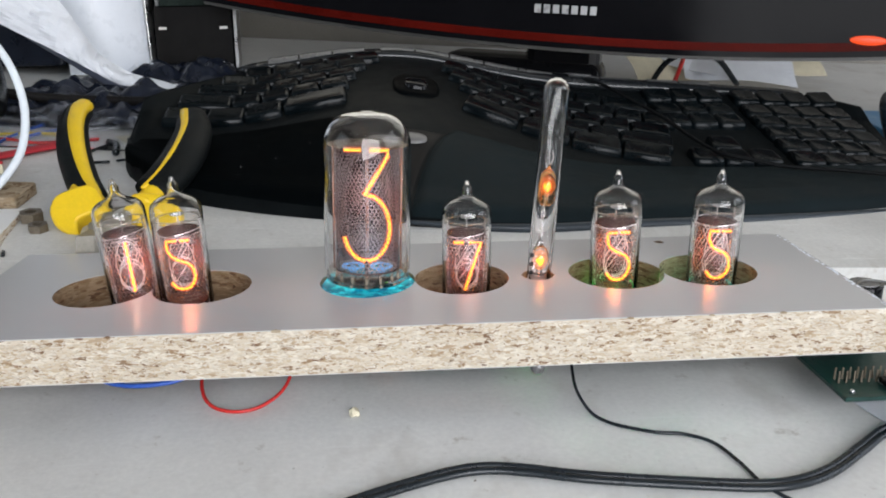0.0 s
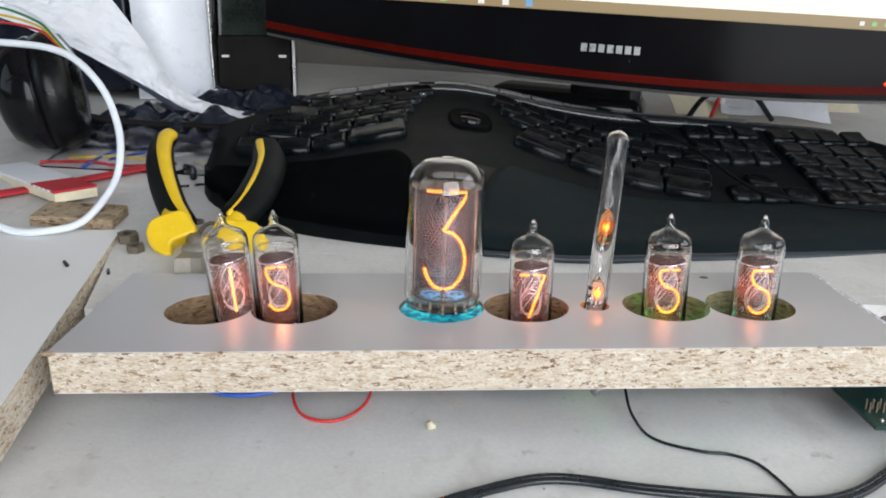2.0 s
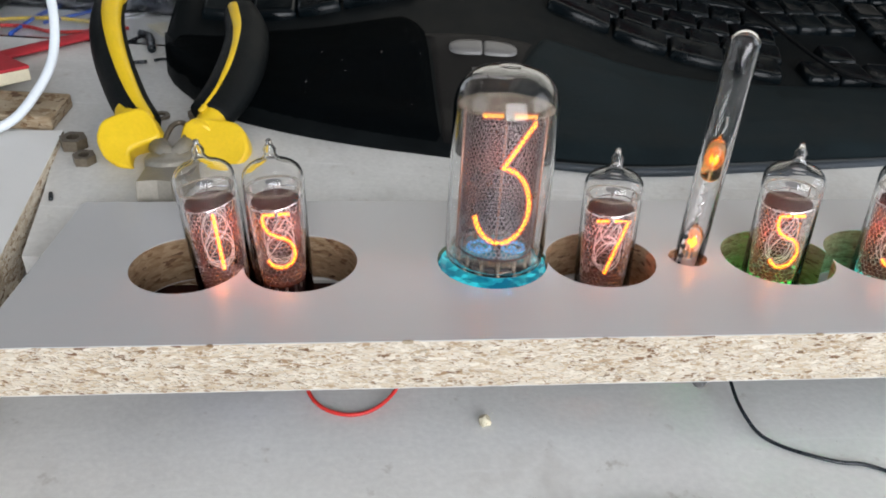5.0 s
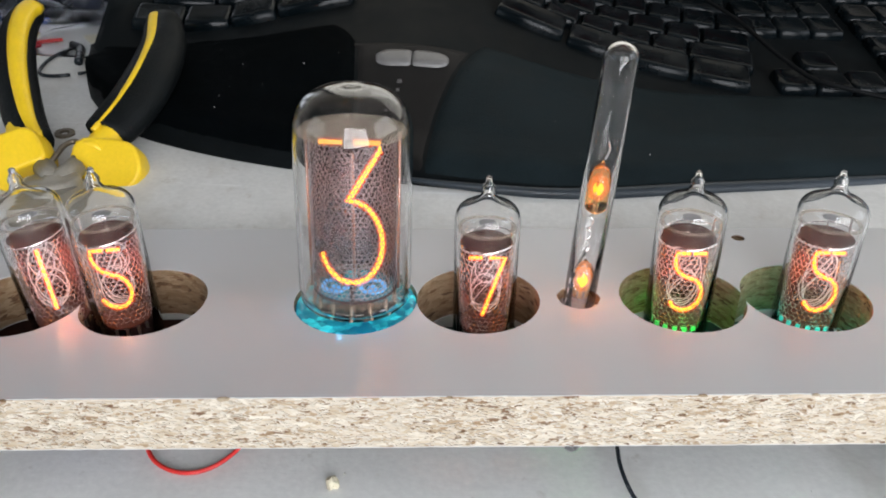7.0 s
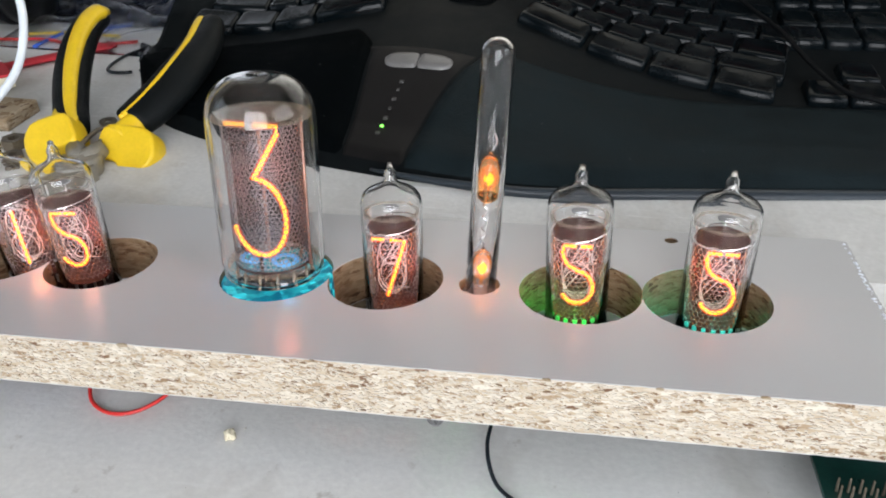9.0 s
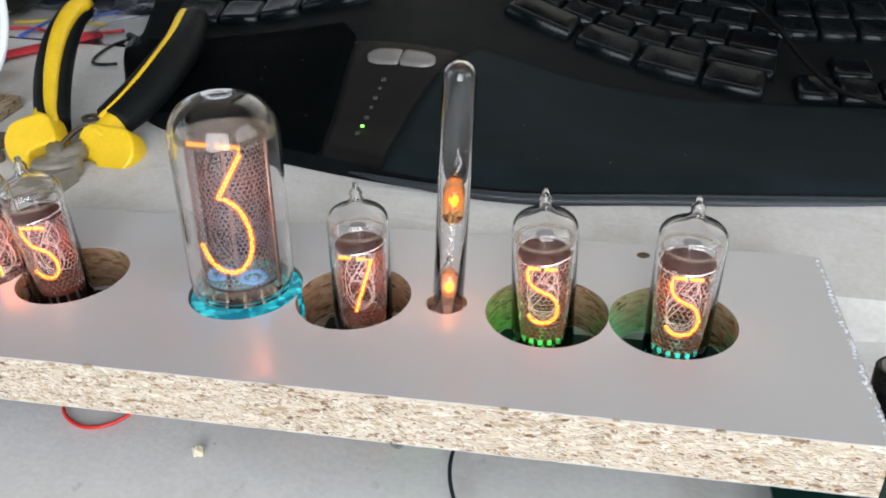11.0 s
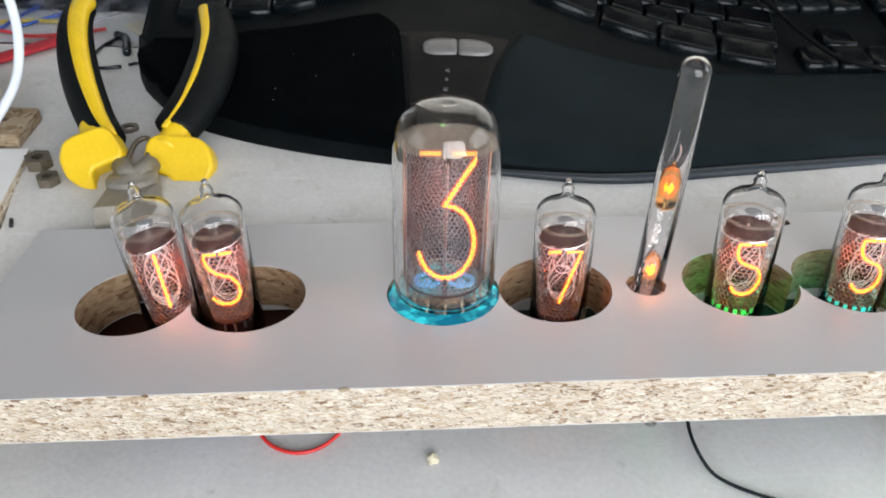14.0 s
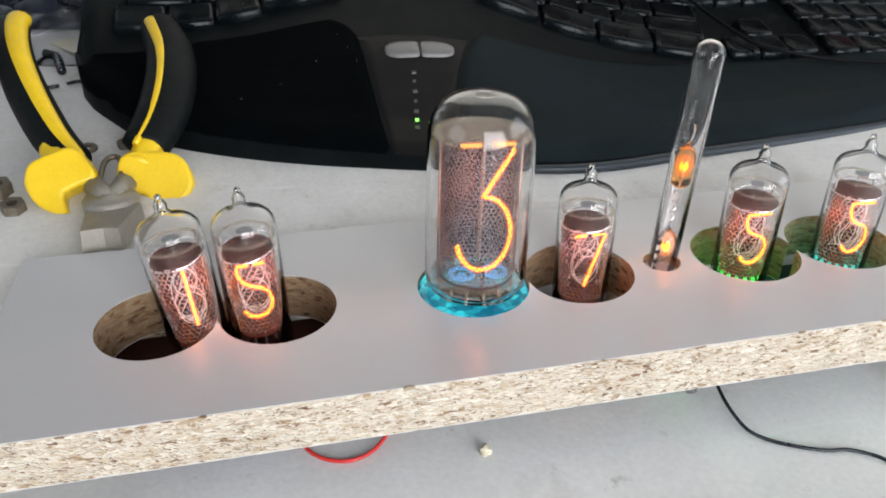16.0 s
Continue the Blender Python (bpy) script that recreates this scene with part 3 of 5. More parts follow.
def half_sheet(radius, z0, z1, a0, a1, n=24):
    bm = sheet(n, 1, lambda u, v: Vector((radius * math.sin(radians(a0 + (a1 - a0) * u)), -radius * math.cos(radians(a0 + (a1 - a0) * u)), z0 + v * (z1 - z0))), 0.0002)
    return bm


def small_tube(digit, m, led=None, turn=0.0, label=""):
    """A finger-sized display tube with a drawn-off tip, 54 mm tall, its base at the origin."""
    t = thing("display_tube", label or f"small glass display tube glowing an orange {digit}", "display tube", group="display tubes", m=m @ pose(0, 0, 0, 0, 0, turn))
    R = 0.0090
    outer = [(R * 0.9, 0.0), (R, 0.0012), (R, 0.0418), (R * 0.99, 0.0429), (R * 0.955, 0.0440), (R * 0.88, 0.0451), (R * 0.77, 0.0460), (R * 0.63, 0.0467), (R * 0.48, 0.0473), (R * 0.36, 0.0478)]
    outer += [(0.0023, 0.0486), (0.00165, 0.0498), (0.0019, 0.0510), (0.0013, 0.0522), (0.0008, 0.0530), (0.00095, 0.0536), (0.0005, 0.0541)]
    glass_part("envelope", shell_mesh(outer, 0.00055), t)
    part("mesh_anode", honeycomb(0.0077, 0.0100, 0.0350, -118, 118, 0.0015, 0.00017), STEEL, t, "fine honeycomb wire mesh")
    part("anode_rim", sweep([(0.0078 * math.cos(k * math.pi / 18), 0.0078 * math.sin(k * math.pi / 18), 0.0354 + 0.0011 * math.cos(k * math.pi / 18 - 0.4)) for k in range(37)], 0.0002, 6), STEEL, t, "bright wire rim")
    part("back_shield", half_sheet(0.0074, 0.004, 0.0348, 100, 260), GLOW_RED_GAUZE, t, smooth=True)
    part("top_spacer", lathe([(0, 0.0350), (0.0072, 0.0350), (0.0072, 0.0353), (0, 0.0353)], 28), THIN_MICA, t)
    part("top_spacer", lathe([(0.0071, 0.0392), (0.0082, 0.0392), (0.0082, 0.0396), (0.0071, 0.0396)], 32, close=True), CLEAR_MICA, t, "pale clear mica ring")
    part("getter_disc", lathe([(0, 0.0405), (0.0023, 0.0405), (0.0024, 0.0408), (0, 0.0410)], 20), GETTER, t)
    part("getter_post", sweep([(0, 0.001, 0.0353), (0, 0.001, 0.0405)], 0.00025, 6), STEEL, t)
    for sx in (-1, 1):
        part("side_rod", sweep([(sx * 0.0070, 0.0018, 0.006), (sx * 0.0070, 0.0018, 0.0392)], 0.0003, 6), STEEL, t)
    part("bottom_spacer", lathe([(0, 0.0085), (0.0073, 0.0085), (0.0073, 0.0089), (0, 0.0089)], 28), MICA, t)
    part("base_plug", lathe([(0, 0.0006), (0.0076, 0.0006), (0.0078, 0.0035), (0.0045, 0.0052), (0, 0.0054)], 28), DARK_METAL, t, smooth=True)
    wide = 0.0100 if digit == "7" else 0.0087
    for k, other in enumerate("80362"):
        if other != digit:
            part("unlit_cathode", strokes(other, 0.0087, 0.0182, 0.0140, -0.0034 + 0.0011 * k, 0.00014, 4), CATHODE, t)
    part("lit_cathode", strokes(digit, wide, 0.0182, 0.0140, -0.0046, 0.00043, 8), LIT, t, f"glowing orange figure {digit}", smooth=True)
    glass_part("glow", strokes(digit, wide, 0.0182, 0.0140, -0.0046, 0.0009, 8), t, HAZE, "orange neon glow")
    for k in range(11):
        a = 2 * math.pi * (k + 0.5) / 11
        x, y = 0.0056 * math.cos(a), 0.0056 * math.sin(a)
        part("pin", sweep([(x, y, -0.0072), (x, y, 0.0088)], 0.0004, 6), TINNED, t)
    glow_lamp(t, (0, -0.0057, 0.021), 0.0007)
    glow_lamp(t, (0, 0.0005, 0.023), 0.0068)
    if led:
        # Self-glowing dashes stand in for LED light on the pins and mesh foot.
        for k in range(20):
            part("pin_glint", add_box(blank(), -0.00055, 0.00055, -0.0083, -0.0079, 0.0096, 0.0108, m=pose(0, 0, 0, 0, 0, 18 * k)), led[0], t, "small glowing dash drawn for LED light on a pin")
        led_at(t, led, ((0.0, -0.0112, 0.0060), (-0.0112, 0.001, 0.0005)))
    return t


def glow_lamp(t, place, watts):
    """The light that a burning figure throws round itself."""
    lamp = bpy.data.lights.new("neon_light", "POINT")
    lamp.energy, lamp.color, lamp.shadow_soft_size = watts, (1.0, 0.17, 0.035), 0.0
    ob = new("neon_light", lamp)
    ob.location = t.matrix_basis @ Vector(place)


def led_at(t, led, places):
    """Coloured lights on the carrier under a tube."""
    mat, colour, watts = led
    for x, y, z in places:
        part("led", lathe([(0, -0.0012), (0.0014, -0.0012), (0.0014, 0.0004), (0.0009, 0.0010), (0, 0.0012)], 16, m=Matrix.Translation((x, y, z))), mat, t, "coloured indicator light", smooth=True)
        lamp = bpy.data.lights.new("led_light", "POINT")
        lamp.energy, lamp.color, lamp.shadow_soft_size = watts, colour, 0.0
        ob = new("led_light", lamp)
        ob.location = t.matrix_basis @ Vector((x, y, z + 0.0022))


BLUE = (BLUE_LED, (0.05, 0.5, 1.0), 0.0045)
GREEN = (GREEN_LED, (0.05, 1.0, 0.15), 0.0055)
TEAL = (TEAL_LED, (0.03, 0.9, 0.6), 0.0055)


def stand(base, tip, turn=0.0):
    """The pose of a tube from its base's middle and its tip."""
    up = (Vector(tip) - Vector(base)).normalized()
    return Matrix.Translation(base) @ Z.rotation_difference(up).to_matrix().to_4x4()


def below(tip, sx=0.0, sy=0.0):
    return stand((tip[0] - sx, tip[1] - sy, tip[2] - 0.0541), tip)


small_tube("1", below((-0.1009, 0.0435, 0.0747), -0.0045, 0.0015), turn=18)
small_tube("5", below((-0.0801, 0.0425, 0.0750), -0.001, 0.0), turn=6)
small_tube("7", below((0.0231, 0.0471, 0.0698), 0.001, 0.003))
small_tube("5", below((0.0770, 0.0422, 0.0730), 0.0, 0.0), GREEN, label="small glass display tube glowing an orange 5 above a green light")
small_tube("5", below((0.1159, 0.0446, 0.0718), 0.002, 0.002), TEAL, label="small glass display tube glowing an orange 5 above a teal light")


def large_tube(m):
    """A thumb-thick display tube, 61 mm tall, with a ring of pins in a glass foot."""
    t = thing("large_display_tube", "large glass display tube glowing an orange 3", "display tube", group="display tubes", m=m)
    R = 0.0154
    outer = [(R * 0.93, 0.0), (R * 0.97, 0.001), (R * 0.95, 0.0028), (R, 0.0045), (R, 0.0470)]
    outer += [(R * math.cos(radians(a)) ** 0.62, 0.0470 + 0.0126 * math.sin(radians(a))) for a in range(6, 86, 6)]
    outer += [(R * 0.16, 0.05962), (R * 0.09, 0.0593), (R * 0.03, 0.0592)]
    glass_part("envelope", shell_mesh(outer, 0.0008), t)
    part("mesh_anode", honeycomb(0.0113, 0.0045, 0.0478, -100, 100, 0.0015, 0.00021), NICKEL, t, "fine honeycomb wire mesh")
    part("rear_mesh", honeycomb(0.0110, 0.0045, 0.0478, 100, 260, 0.0015, 0.00020), NICKEL, t, "fine honeycomb wire mesh")
    part("back_shield", half_sheet(0.0114, 0.0045, 0.0478, 98, 262), GLOW_MAUVE_GAUZE, t, smooth=True)
    part("mesh_hem", lathe([(0.0112, 0.0040), (0.0115, 0.0040), (0.0115, 0.0047), (0.0112, 0.0047)], 36, close=True), DARK_METAL, t, "dark folded lower hem")
    for z, r, teeth in ((0.0482, 0.0126, 44), (0.0034, 0.0128, 40)):
        rim = []
        for k in range(teeth):
            for share, d in ((0.0, 0.0), (0.35, 0.0013), (0.65, 0.0013), (1.0, 0.0)):
                a = 2 * math.pi * (k + 0.8 * share) / teeth
                rim.append(((r + d) * math.cos(a), (r + d) * math.sin(a)))
        part("mica_spacer", prism(rim, z, z + 0.0004), CLEAR_MICA, t, "pale mica disc with a toothed edge")
    for k, other in enumerate("1802"):
        part("unlit_cathode", strokes(other, 0.0155, 0.0385, 0.0082, -0.0050 + 0.002 * k, 0.00011, 4), NICKEL, t)
    part("lit_cathode", strokes("3", 0.0158, 0.0392, 0.0082, -0.0072, 0.00056, 8), LIT, t, "glowing orange figure 3", smooth=True)
    glass_part("glow", strokes("3", 0.0158, 0.0392, 0.0082, -0.0072, 0.0011, 8), t, HAZE, "orange neon glow")
    part("support_rod", sweep([(0, -0.0088, 0.0002), (0, -0.0088, 0.0085)], 0.0006, 8), DARK_METAL, t, smooth=True)
    part("top_rod", sweep([(0, -0.0088, 0.0456), (0, -0.0088, 0.0482)], 0.0010, 8), DARK_METAL, t, smooth=True)
    part("centre_rod", sweep([(0, -0.0026, 0.0036), (0, -0.0026, 0.0482)], 0.0005, 8), ROD, t, smooth=True)
    for sx in (-1, 1):
        part("side_rod", sweep([(sx * 0.0119, -0.001, 0.0036), (sx * 0.0119, -0.001, 0.0482)], 0.0004, 8), ROD, t, smooth=True)
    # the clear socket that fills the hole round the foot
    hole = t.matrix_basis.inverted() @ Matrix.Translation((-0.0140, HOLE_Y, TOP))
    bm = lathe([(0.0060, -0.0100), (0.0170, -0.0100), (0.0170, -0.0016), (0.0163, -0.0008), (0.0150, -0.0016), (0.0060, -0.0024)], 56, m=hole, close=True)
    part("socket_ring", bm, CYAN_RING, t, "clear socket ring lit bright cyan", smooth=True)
    for k in range(14):
        a = 2 * math.pi * (k + 0.5) / 14
        x, y = 0.0112 * math.cos(a), 0.0112 * math.sin(a)
        part("pin", sweep([(x, y, -0.0010), (x, y, 0.0034)], 0.0005, 8), RUST, t)
    glow_lamp(t, (0, -0.0092, 0.024), 0.0022)
    glow_lamp(t, (0, 0.001, 0.026), 0.0090)
    # Added glowing rings draw the LEDs' reflections on the mica and pins.
    for sx in (-1, 1):
        part("led_reflection", lathe([(0.0027, 0.0050), (0.0040, 0.0050), (0.0040, 0.0055), (0.0027, 0.0055)], 24, m=Matrix.Translation((sx * 0.0050, -0.0035, 0)), close=True), BLUE_LED, t, "glowing ring drawn for a blue LED reflection")
    led_at(t, BLUE, ((-0.0050, -0.0035, 0.0042), (0.0050, -0.0035, 0.0042)))
    return t


large_tube(stand((-0.0139, 0.0415, 0.0362), (-0.0115, 0.0438, 0.0962)))


# ---- separator tube with two neon bulbs ----
def bulb(parent, z, high, turn, amber):
    """A small neon bulb with two burning electrodes, hanging inside the long tube."""
    r, k = 0.0031, high / 0.0128
    shape = [(0, z), (r * 0.55, z + 0.0004), (r * 0.95, z + 0.0016), (r, z + 0.003), (r, z + 0.0085 * k), (r * 0.7, z + 0.0105 * k), (r * 0.25, z + 0.0115 * k), (0, z + high)]
    b = glass_part("neon_bulb", lathe(shape, 24), parent, AMBER if amber else GLASS, "small amber neon bulb" if amber else "small clear neon bulb")
    mid = z + 0.46 * high
    for s in (-1, 1):
        x, y = 0.0007 * s * math.cos(turn), 0.0007 * s * math.sin(turn)
        part("electrode", sweep([(x, y, z + 0.001), (x, y, mid - 0.0016), (x * 0.8, y * 0.8, mid + 0.0022)], 0.00032, 8), STEEL, b, smooth=True)
    part("burning_tip", lathe([(0, mid - 0.0020), (0.0007, mid - 0.0014), (0.00115, mid), (0.0008, mid + 0.0014), (0, mid + 0.0021)], 14), BULB_LIT, b, "glowing orange electrode", smooth=True)
    glass_part("glow", lathe([(0, mid - 0.0036), (0.0014, mid - 0.0026), (0.0024, mid), (0.0016, mid + 0.0028), (0, mid + 0.0040)], 18), b, BULB_HAZE, "orange neon glow")
    lamp = bpy.data.lights.new("neon_light", "POINT")
    lamp.energy, lamp.color, lamp.shadow_soft_size = 0.0016, (1.0, 0.22, 0.04), 0.0
    ob = new("neon_light", lamp)
    ob.location = parent.matrix_basis @ Vector((0, -0.0037, mid))
    return b


sep = thing("neon_separator", "leaning glass tube holding two glowing neon bulbs", "lamp", m=stand((0.0483, 0.0428, 0.0230), (0.0548, 0.0458, 0.1056)))
Rn, L = 0.0045, 0.0829
outer = [(Rn * 0.6, 0.0), (Rn, 0.001), (Rn, L - 0.0044)] + [(Rn * math.cos(radians(a)), L - 0.0044 + 0.0044 * math.sin(radians(a))) for a in range(12, 86, 12)] + [(0.0004, L)]
glass_part("envelope", shell_mesh(outer, 0.0006), sep)
bulb(sep, 0.0105, 0.0130, 0.4, False)
bulb(sep, 0.0372, 0.0155, 0.9, True)
part("lead", sweep(glide([(0.0006, 0, 0.0575), (0.0014, 0.0006, 0.0550), (0.0004, 0, 0.0525)]), 0.00028, 6), TINNED, sep)
coil = [(0.0007 * math.cos(k * 0.9) - 0.0004, 0.0007 * math.sin(k * 0.9), 0.0236 + 0.00052 * k) for k in range(27)]
part("twisted_lead", sweep(coil, 0.00026, 6), TINNED, sep, "twisted bare lead")
part("side_lead", sweep(glide([(-0.0036, -0.0004, 0.004), (-0.0034, -0.0012, 0.012), (-0.0031, -0.0014, 0.02), (-0.0006, -0.0006, 0.0255)]), 0.0004, 6), TINNED, sep)
for k in range(4):
    part("sleeve", lathe([(0, 0), (0.0008, 0), (0.0009, 0.0009), (0, 0.0018)], 8, m=pose(-0.0034, -0.0012, 0.0085 + 0.0033 * k, 20, 15, 0)), BLACK_CABLE, sep)
part("stopper", lathe([(0, -0.003), (0.0052, -0.003), (0.0054, 0.0085), (0.0040, 0.0096), (0, 0.0098)], 20), GETTER, sep)
part("cord", sweep([(0, 0, -0.0225), (0, 0, -0.003)], 0.002, 8), BLACK_CABLE, sep)

# tube carriers on the desk under the holes
for n, (x0, x1, y0, y1, h) in enumerate(((-0.129, -0.050, 0.020, 0.064, 0.0135), (-0.030, -0.001, 0.028, 0.06, 0.0235), (0.002, 0.040, 0.022, 0.066, 0.0085), (0.058, 0.134, 0.020, 0.065, 0.0105))):
    c = thing("tube_carrier", "dark green circuit board under the tubes" if n else "brown circuit board under the tubes", "circuit board", ((x0 + x1) / 2, (y0 + y1) / 2, 0), group="tube carriers")
    w, d = (x1 - x0) / 2, (y1 - y0) / 2
    part("board", soft_box(-w, w, -d, d, h - 0.0016, h, 0.0002, 1), PCB if n else MICA, c)
    for sx in (-1, 1):
        for sy in (0.2, 1):
            part("post", sweep([(sx * (w - 0.004), sy * (d - 0.004), 0), (sx * (w - 0.004), sy * (d - 0.004), h - 0.0016)], 0.0014, 8), BLACK_PLASTIC, c)


# ---- keyboard ----
def mixed(x, stops):
    return float(np.interp(x, [s[0] for s in stops], [s[1] for s in stops]))


KB_FRONT = ((-0.162, 0.245), (-0.155, 0.215), (-0.1475, 0.2), (-0.13, 0.18), (-0.105, 0.165), (-0.06, 0.1485), (-0.0275, 0.141), (0.0, 0.135), (0.035, 0.1305), (0.0625, 0.1295), (0.11, 0.1385), (0.15, 0.145), (0.2, 0.154), (0.26, 0.168), (0.3, 0.182), (0.32, 0.2), (0.332, 0.24))
KB_BACK = ((-0.162, 0.25), (-0.15, 0.295), (-0.13, 0.335), (-0.104, 0.372), (-0.05, 0.386), (0.01, 0.388), (0.06, 0.384), (0.125, 0.374), (0.2, 0.372), (0.29, 0.37), (0.318, 0.362), (0.332, 0.33))
MIDDLE = ((0, 0.002), (0.012, 0.0062), (0.04, 0.0098), (0.11, 0.013), (0.26, 0.0275), (0.4, 0.034), (0.55, 0.039), (0.93, 0.0445), (1, 0.041))
SIDE = ((0, 0.002), (0.012, 0.006), (0.04, 0.0095), (0.12, 0.0115), (0.36, 0.0085), (0.8, 0.022), (0.95, 0.03), (1, 0.026))


def kb_front(x):
    """The front edge, with its bends rounded off."""
    w = max(0.0, min(0.018, x + 0.16, 0.33 - x))
    return sum(mixed(x + w * k / 3, KB_FRONT) for k in range(-3, 4)) / 7


def kb_span(x):
    return kb_front(x) - 0.0035, mixed(x, KB_BACK)


def kb_rise(x, y):
    """How far the keyboard's upper side lies over the desk."""
    f, b = kb_span(x)
    d = min(1.0, max(0.0, (y - f) / max(0.02, b - f)))
    w = math.exp(-((x / 0.085) ** 2)) if x < 0 else math.exp(-((x / 0.075) ** 2))
    return w * mixed(d, MIDDLE) + (1 - w) * mixed(d, SIDE)


def kb_at(x, y, over=0.0):
    return Vector((x, y, rear(x, y) + kb_rise(x, y) + over))


keyboard = thing("keyboard", "black curved split keyboard with dusty padded palm rest", "keyboard", (0.05, 0.25, rear(0.05, 0.25)))
inv = keyboard.matrix_basis.inverted()


def kb_part(name, bm, mat, parent=None, label="", smooth=False):
    bmesh.ops.transform(bm, matrix=inv, verts=bm.verts[:])
    return part(name, bm, mat, parent or keyboard, label, smooth)


def kb_shell(u, v):
    x = -0.162 + 0.494 * u
    f, b = kb_span(x)
    return kb_at(x, f + (b - f) * v)


def kb_patch(x0, x1, d0, d1, over, nx, ny, edge=None, left=None, right=None, thick=0.003):
    """A raised skin over part of the keyboard, drawn down at its rim."""
    def place(u, v):
        a = left(v) if left else x0
        b = right(v) if right else x1
        x = a + (b - a) * u
        f, k = kb_span(x)
        y = f + (k - f) * (d0 + (d1 - d0) * v)
        rim = min(1.0, min(u * nx, (1 - u) * nx, v * ny, (1 - v) * ny) / 1.6)
        return kb_at(x, y, over * math.sqrt(max(rim, 0.0)) - 0.0004)
    return sheet(nx, ny, place)


bm = sheet(90, 44, kb_shell)
lower = [e for e in bm.edges if e.is_boundary]
rim = bmesh.ops.extrude_edge_only(bm, edges=lower)
for v in rim["geom"]:
    if isinstance(v, bmesh.types.BMVert):
        v.co.z = rear(v.co.x, v.co.y)
bmesh.ops.recalc_face_normals(bm, faces=bm.faces[:])
kb_part("shell", bm, SHELL, smooth=True)
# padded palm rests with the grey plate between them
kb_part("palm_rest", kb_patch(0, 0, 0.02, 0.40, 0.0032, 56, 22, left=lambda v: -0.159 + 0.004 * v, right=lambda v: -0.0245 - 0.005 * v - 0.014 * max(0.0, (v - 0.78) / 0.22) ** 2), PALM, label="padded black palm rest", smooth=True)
kb_part("palm_rest", kb_patch(0, 0, 0.02, 0.36, 0.0032, 90, 22, left=lambda v: 0.0035 + 0.026 * v ** 1.7, right=lambda v: 0.326), SHEEN_DUST_PALM, label="padded black palm rest, flecked with dust, screen sheen in its colour", smooth=True)
kb_part("centre_plate", kb_patch(0, 0, 0.02, 0.325, 0.0012, 24, 30, left=lambda v: -0.0240 - 0.004 * v - 0.012 * max(0.0, (v - 0.9) / 0.1) ** 2, right=lambda v: 0.003 + 0.0215 * v ** 1.7), GREY_PLATE, label="dark grey plastic plate", smooth=True)


bm = blank()
lip = [Vector((x, kb_front(x) - 0.0022, rear(x, kb_front(x)) + 0.0058)) for x in np.linspace(-0.01, 0.322, 70)]
kb_part("front_lip", sweep(lip, [0.0005 + 0.0026 * math.sin(math.pi * k / 69) ** 0.7 for k in range(70)], 12), LIP, label="rounded front lip, window sheen in its colour", smooth=True)


def pill(cx, cy, wide, deep, over, high, turn=-4, flat_end=0.0):
    bm = blank()
    n = 28
    out = []
    for k in range(n):
        a = 2 * math.pi * k / n
        x, y = math.cos(a), math.sin(a)
        if flat_end:
            bulge = 0.25 if x * flat_end > 0 else 0.9
            out.append((math.copysign(abs(x) ** bulge, x) * wide / 2, math.copysign(abs(y) ** (0.25 if x * flat_end > 0 else 0.8), y) * deep / 2))
        else:
            out.append((math.copysign(abs(x) ** 0.6, x) * wide / 2, math.copysign(abs(y) ** 0.8, y) * deep / 2))
    m = pose(0, 0, 0, 0, 0, turn)
    rings = []
    for s, h in ((1.0, -0.002), (1.0, high * 0.6), (0.88, high), (0.5, high * 1.05)):
        ring_v = []
        for x, y in out:
            q = m @ Vector((x * s, y * s, 0))
            p = kb_at(cx + q.x, cy + q.y, over + h)
            ring_v.append(bm.verts.new(p))
        rings.append(ring_v)
    for a, b in zip(rings, rings[1:]):
        for k in range(n):
            bm.faces.new((a[k], a[(k + 1) % n], b[(k + 1) % n], b[k]))
    bm.faces.new(rings[-1])
    return bm


for dx in (-0.0082, 0.0082):
    kb_part("page_button", pill(-0.0022 + dx, 0.2005 - 0.07 * dx, 0.0160, 0.0100, 0.0008, 0.0016, flat_end=-dx), BUTTON, label="silvered button", smooth=True)
for k, y in enumerate((0.1555, 0.1605, 0.1655, 0.171, 0.1765, 0.182, 0.187)):
    x = -0.0115 + 0.13 * (y - 0.1555)
    bm = blank()
    r = 0.0008 if k in (1, 3, 5) else 0.0011
    add_box(bm, -r, r, -r, r, -0.001, 0.0003, 0.0002, m=Matrix.Translation(kb_at(x, y, 0.0011)))
    kb_part("indicator" if k == 1 else "key_light", bm, PIN_GREEN if k == 1 else RIM_METAL, label="small lit green light" if k == 1 else "")


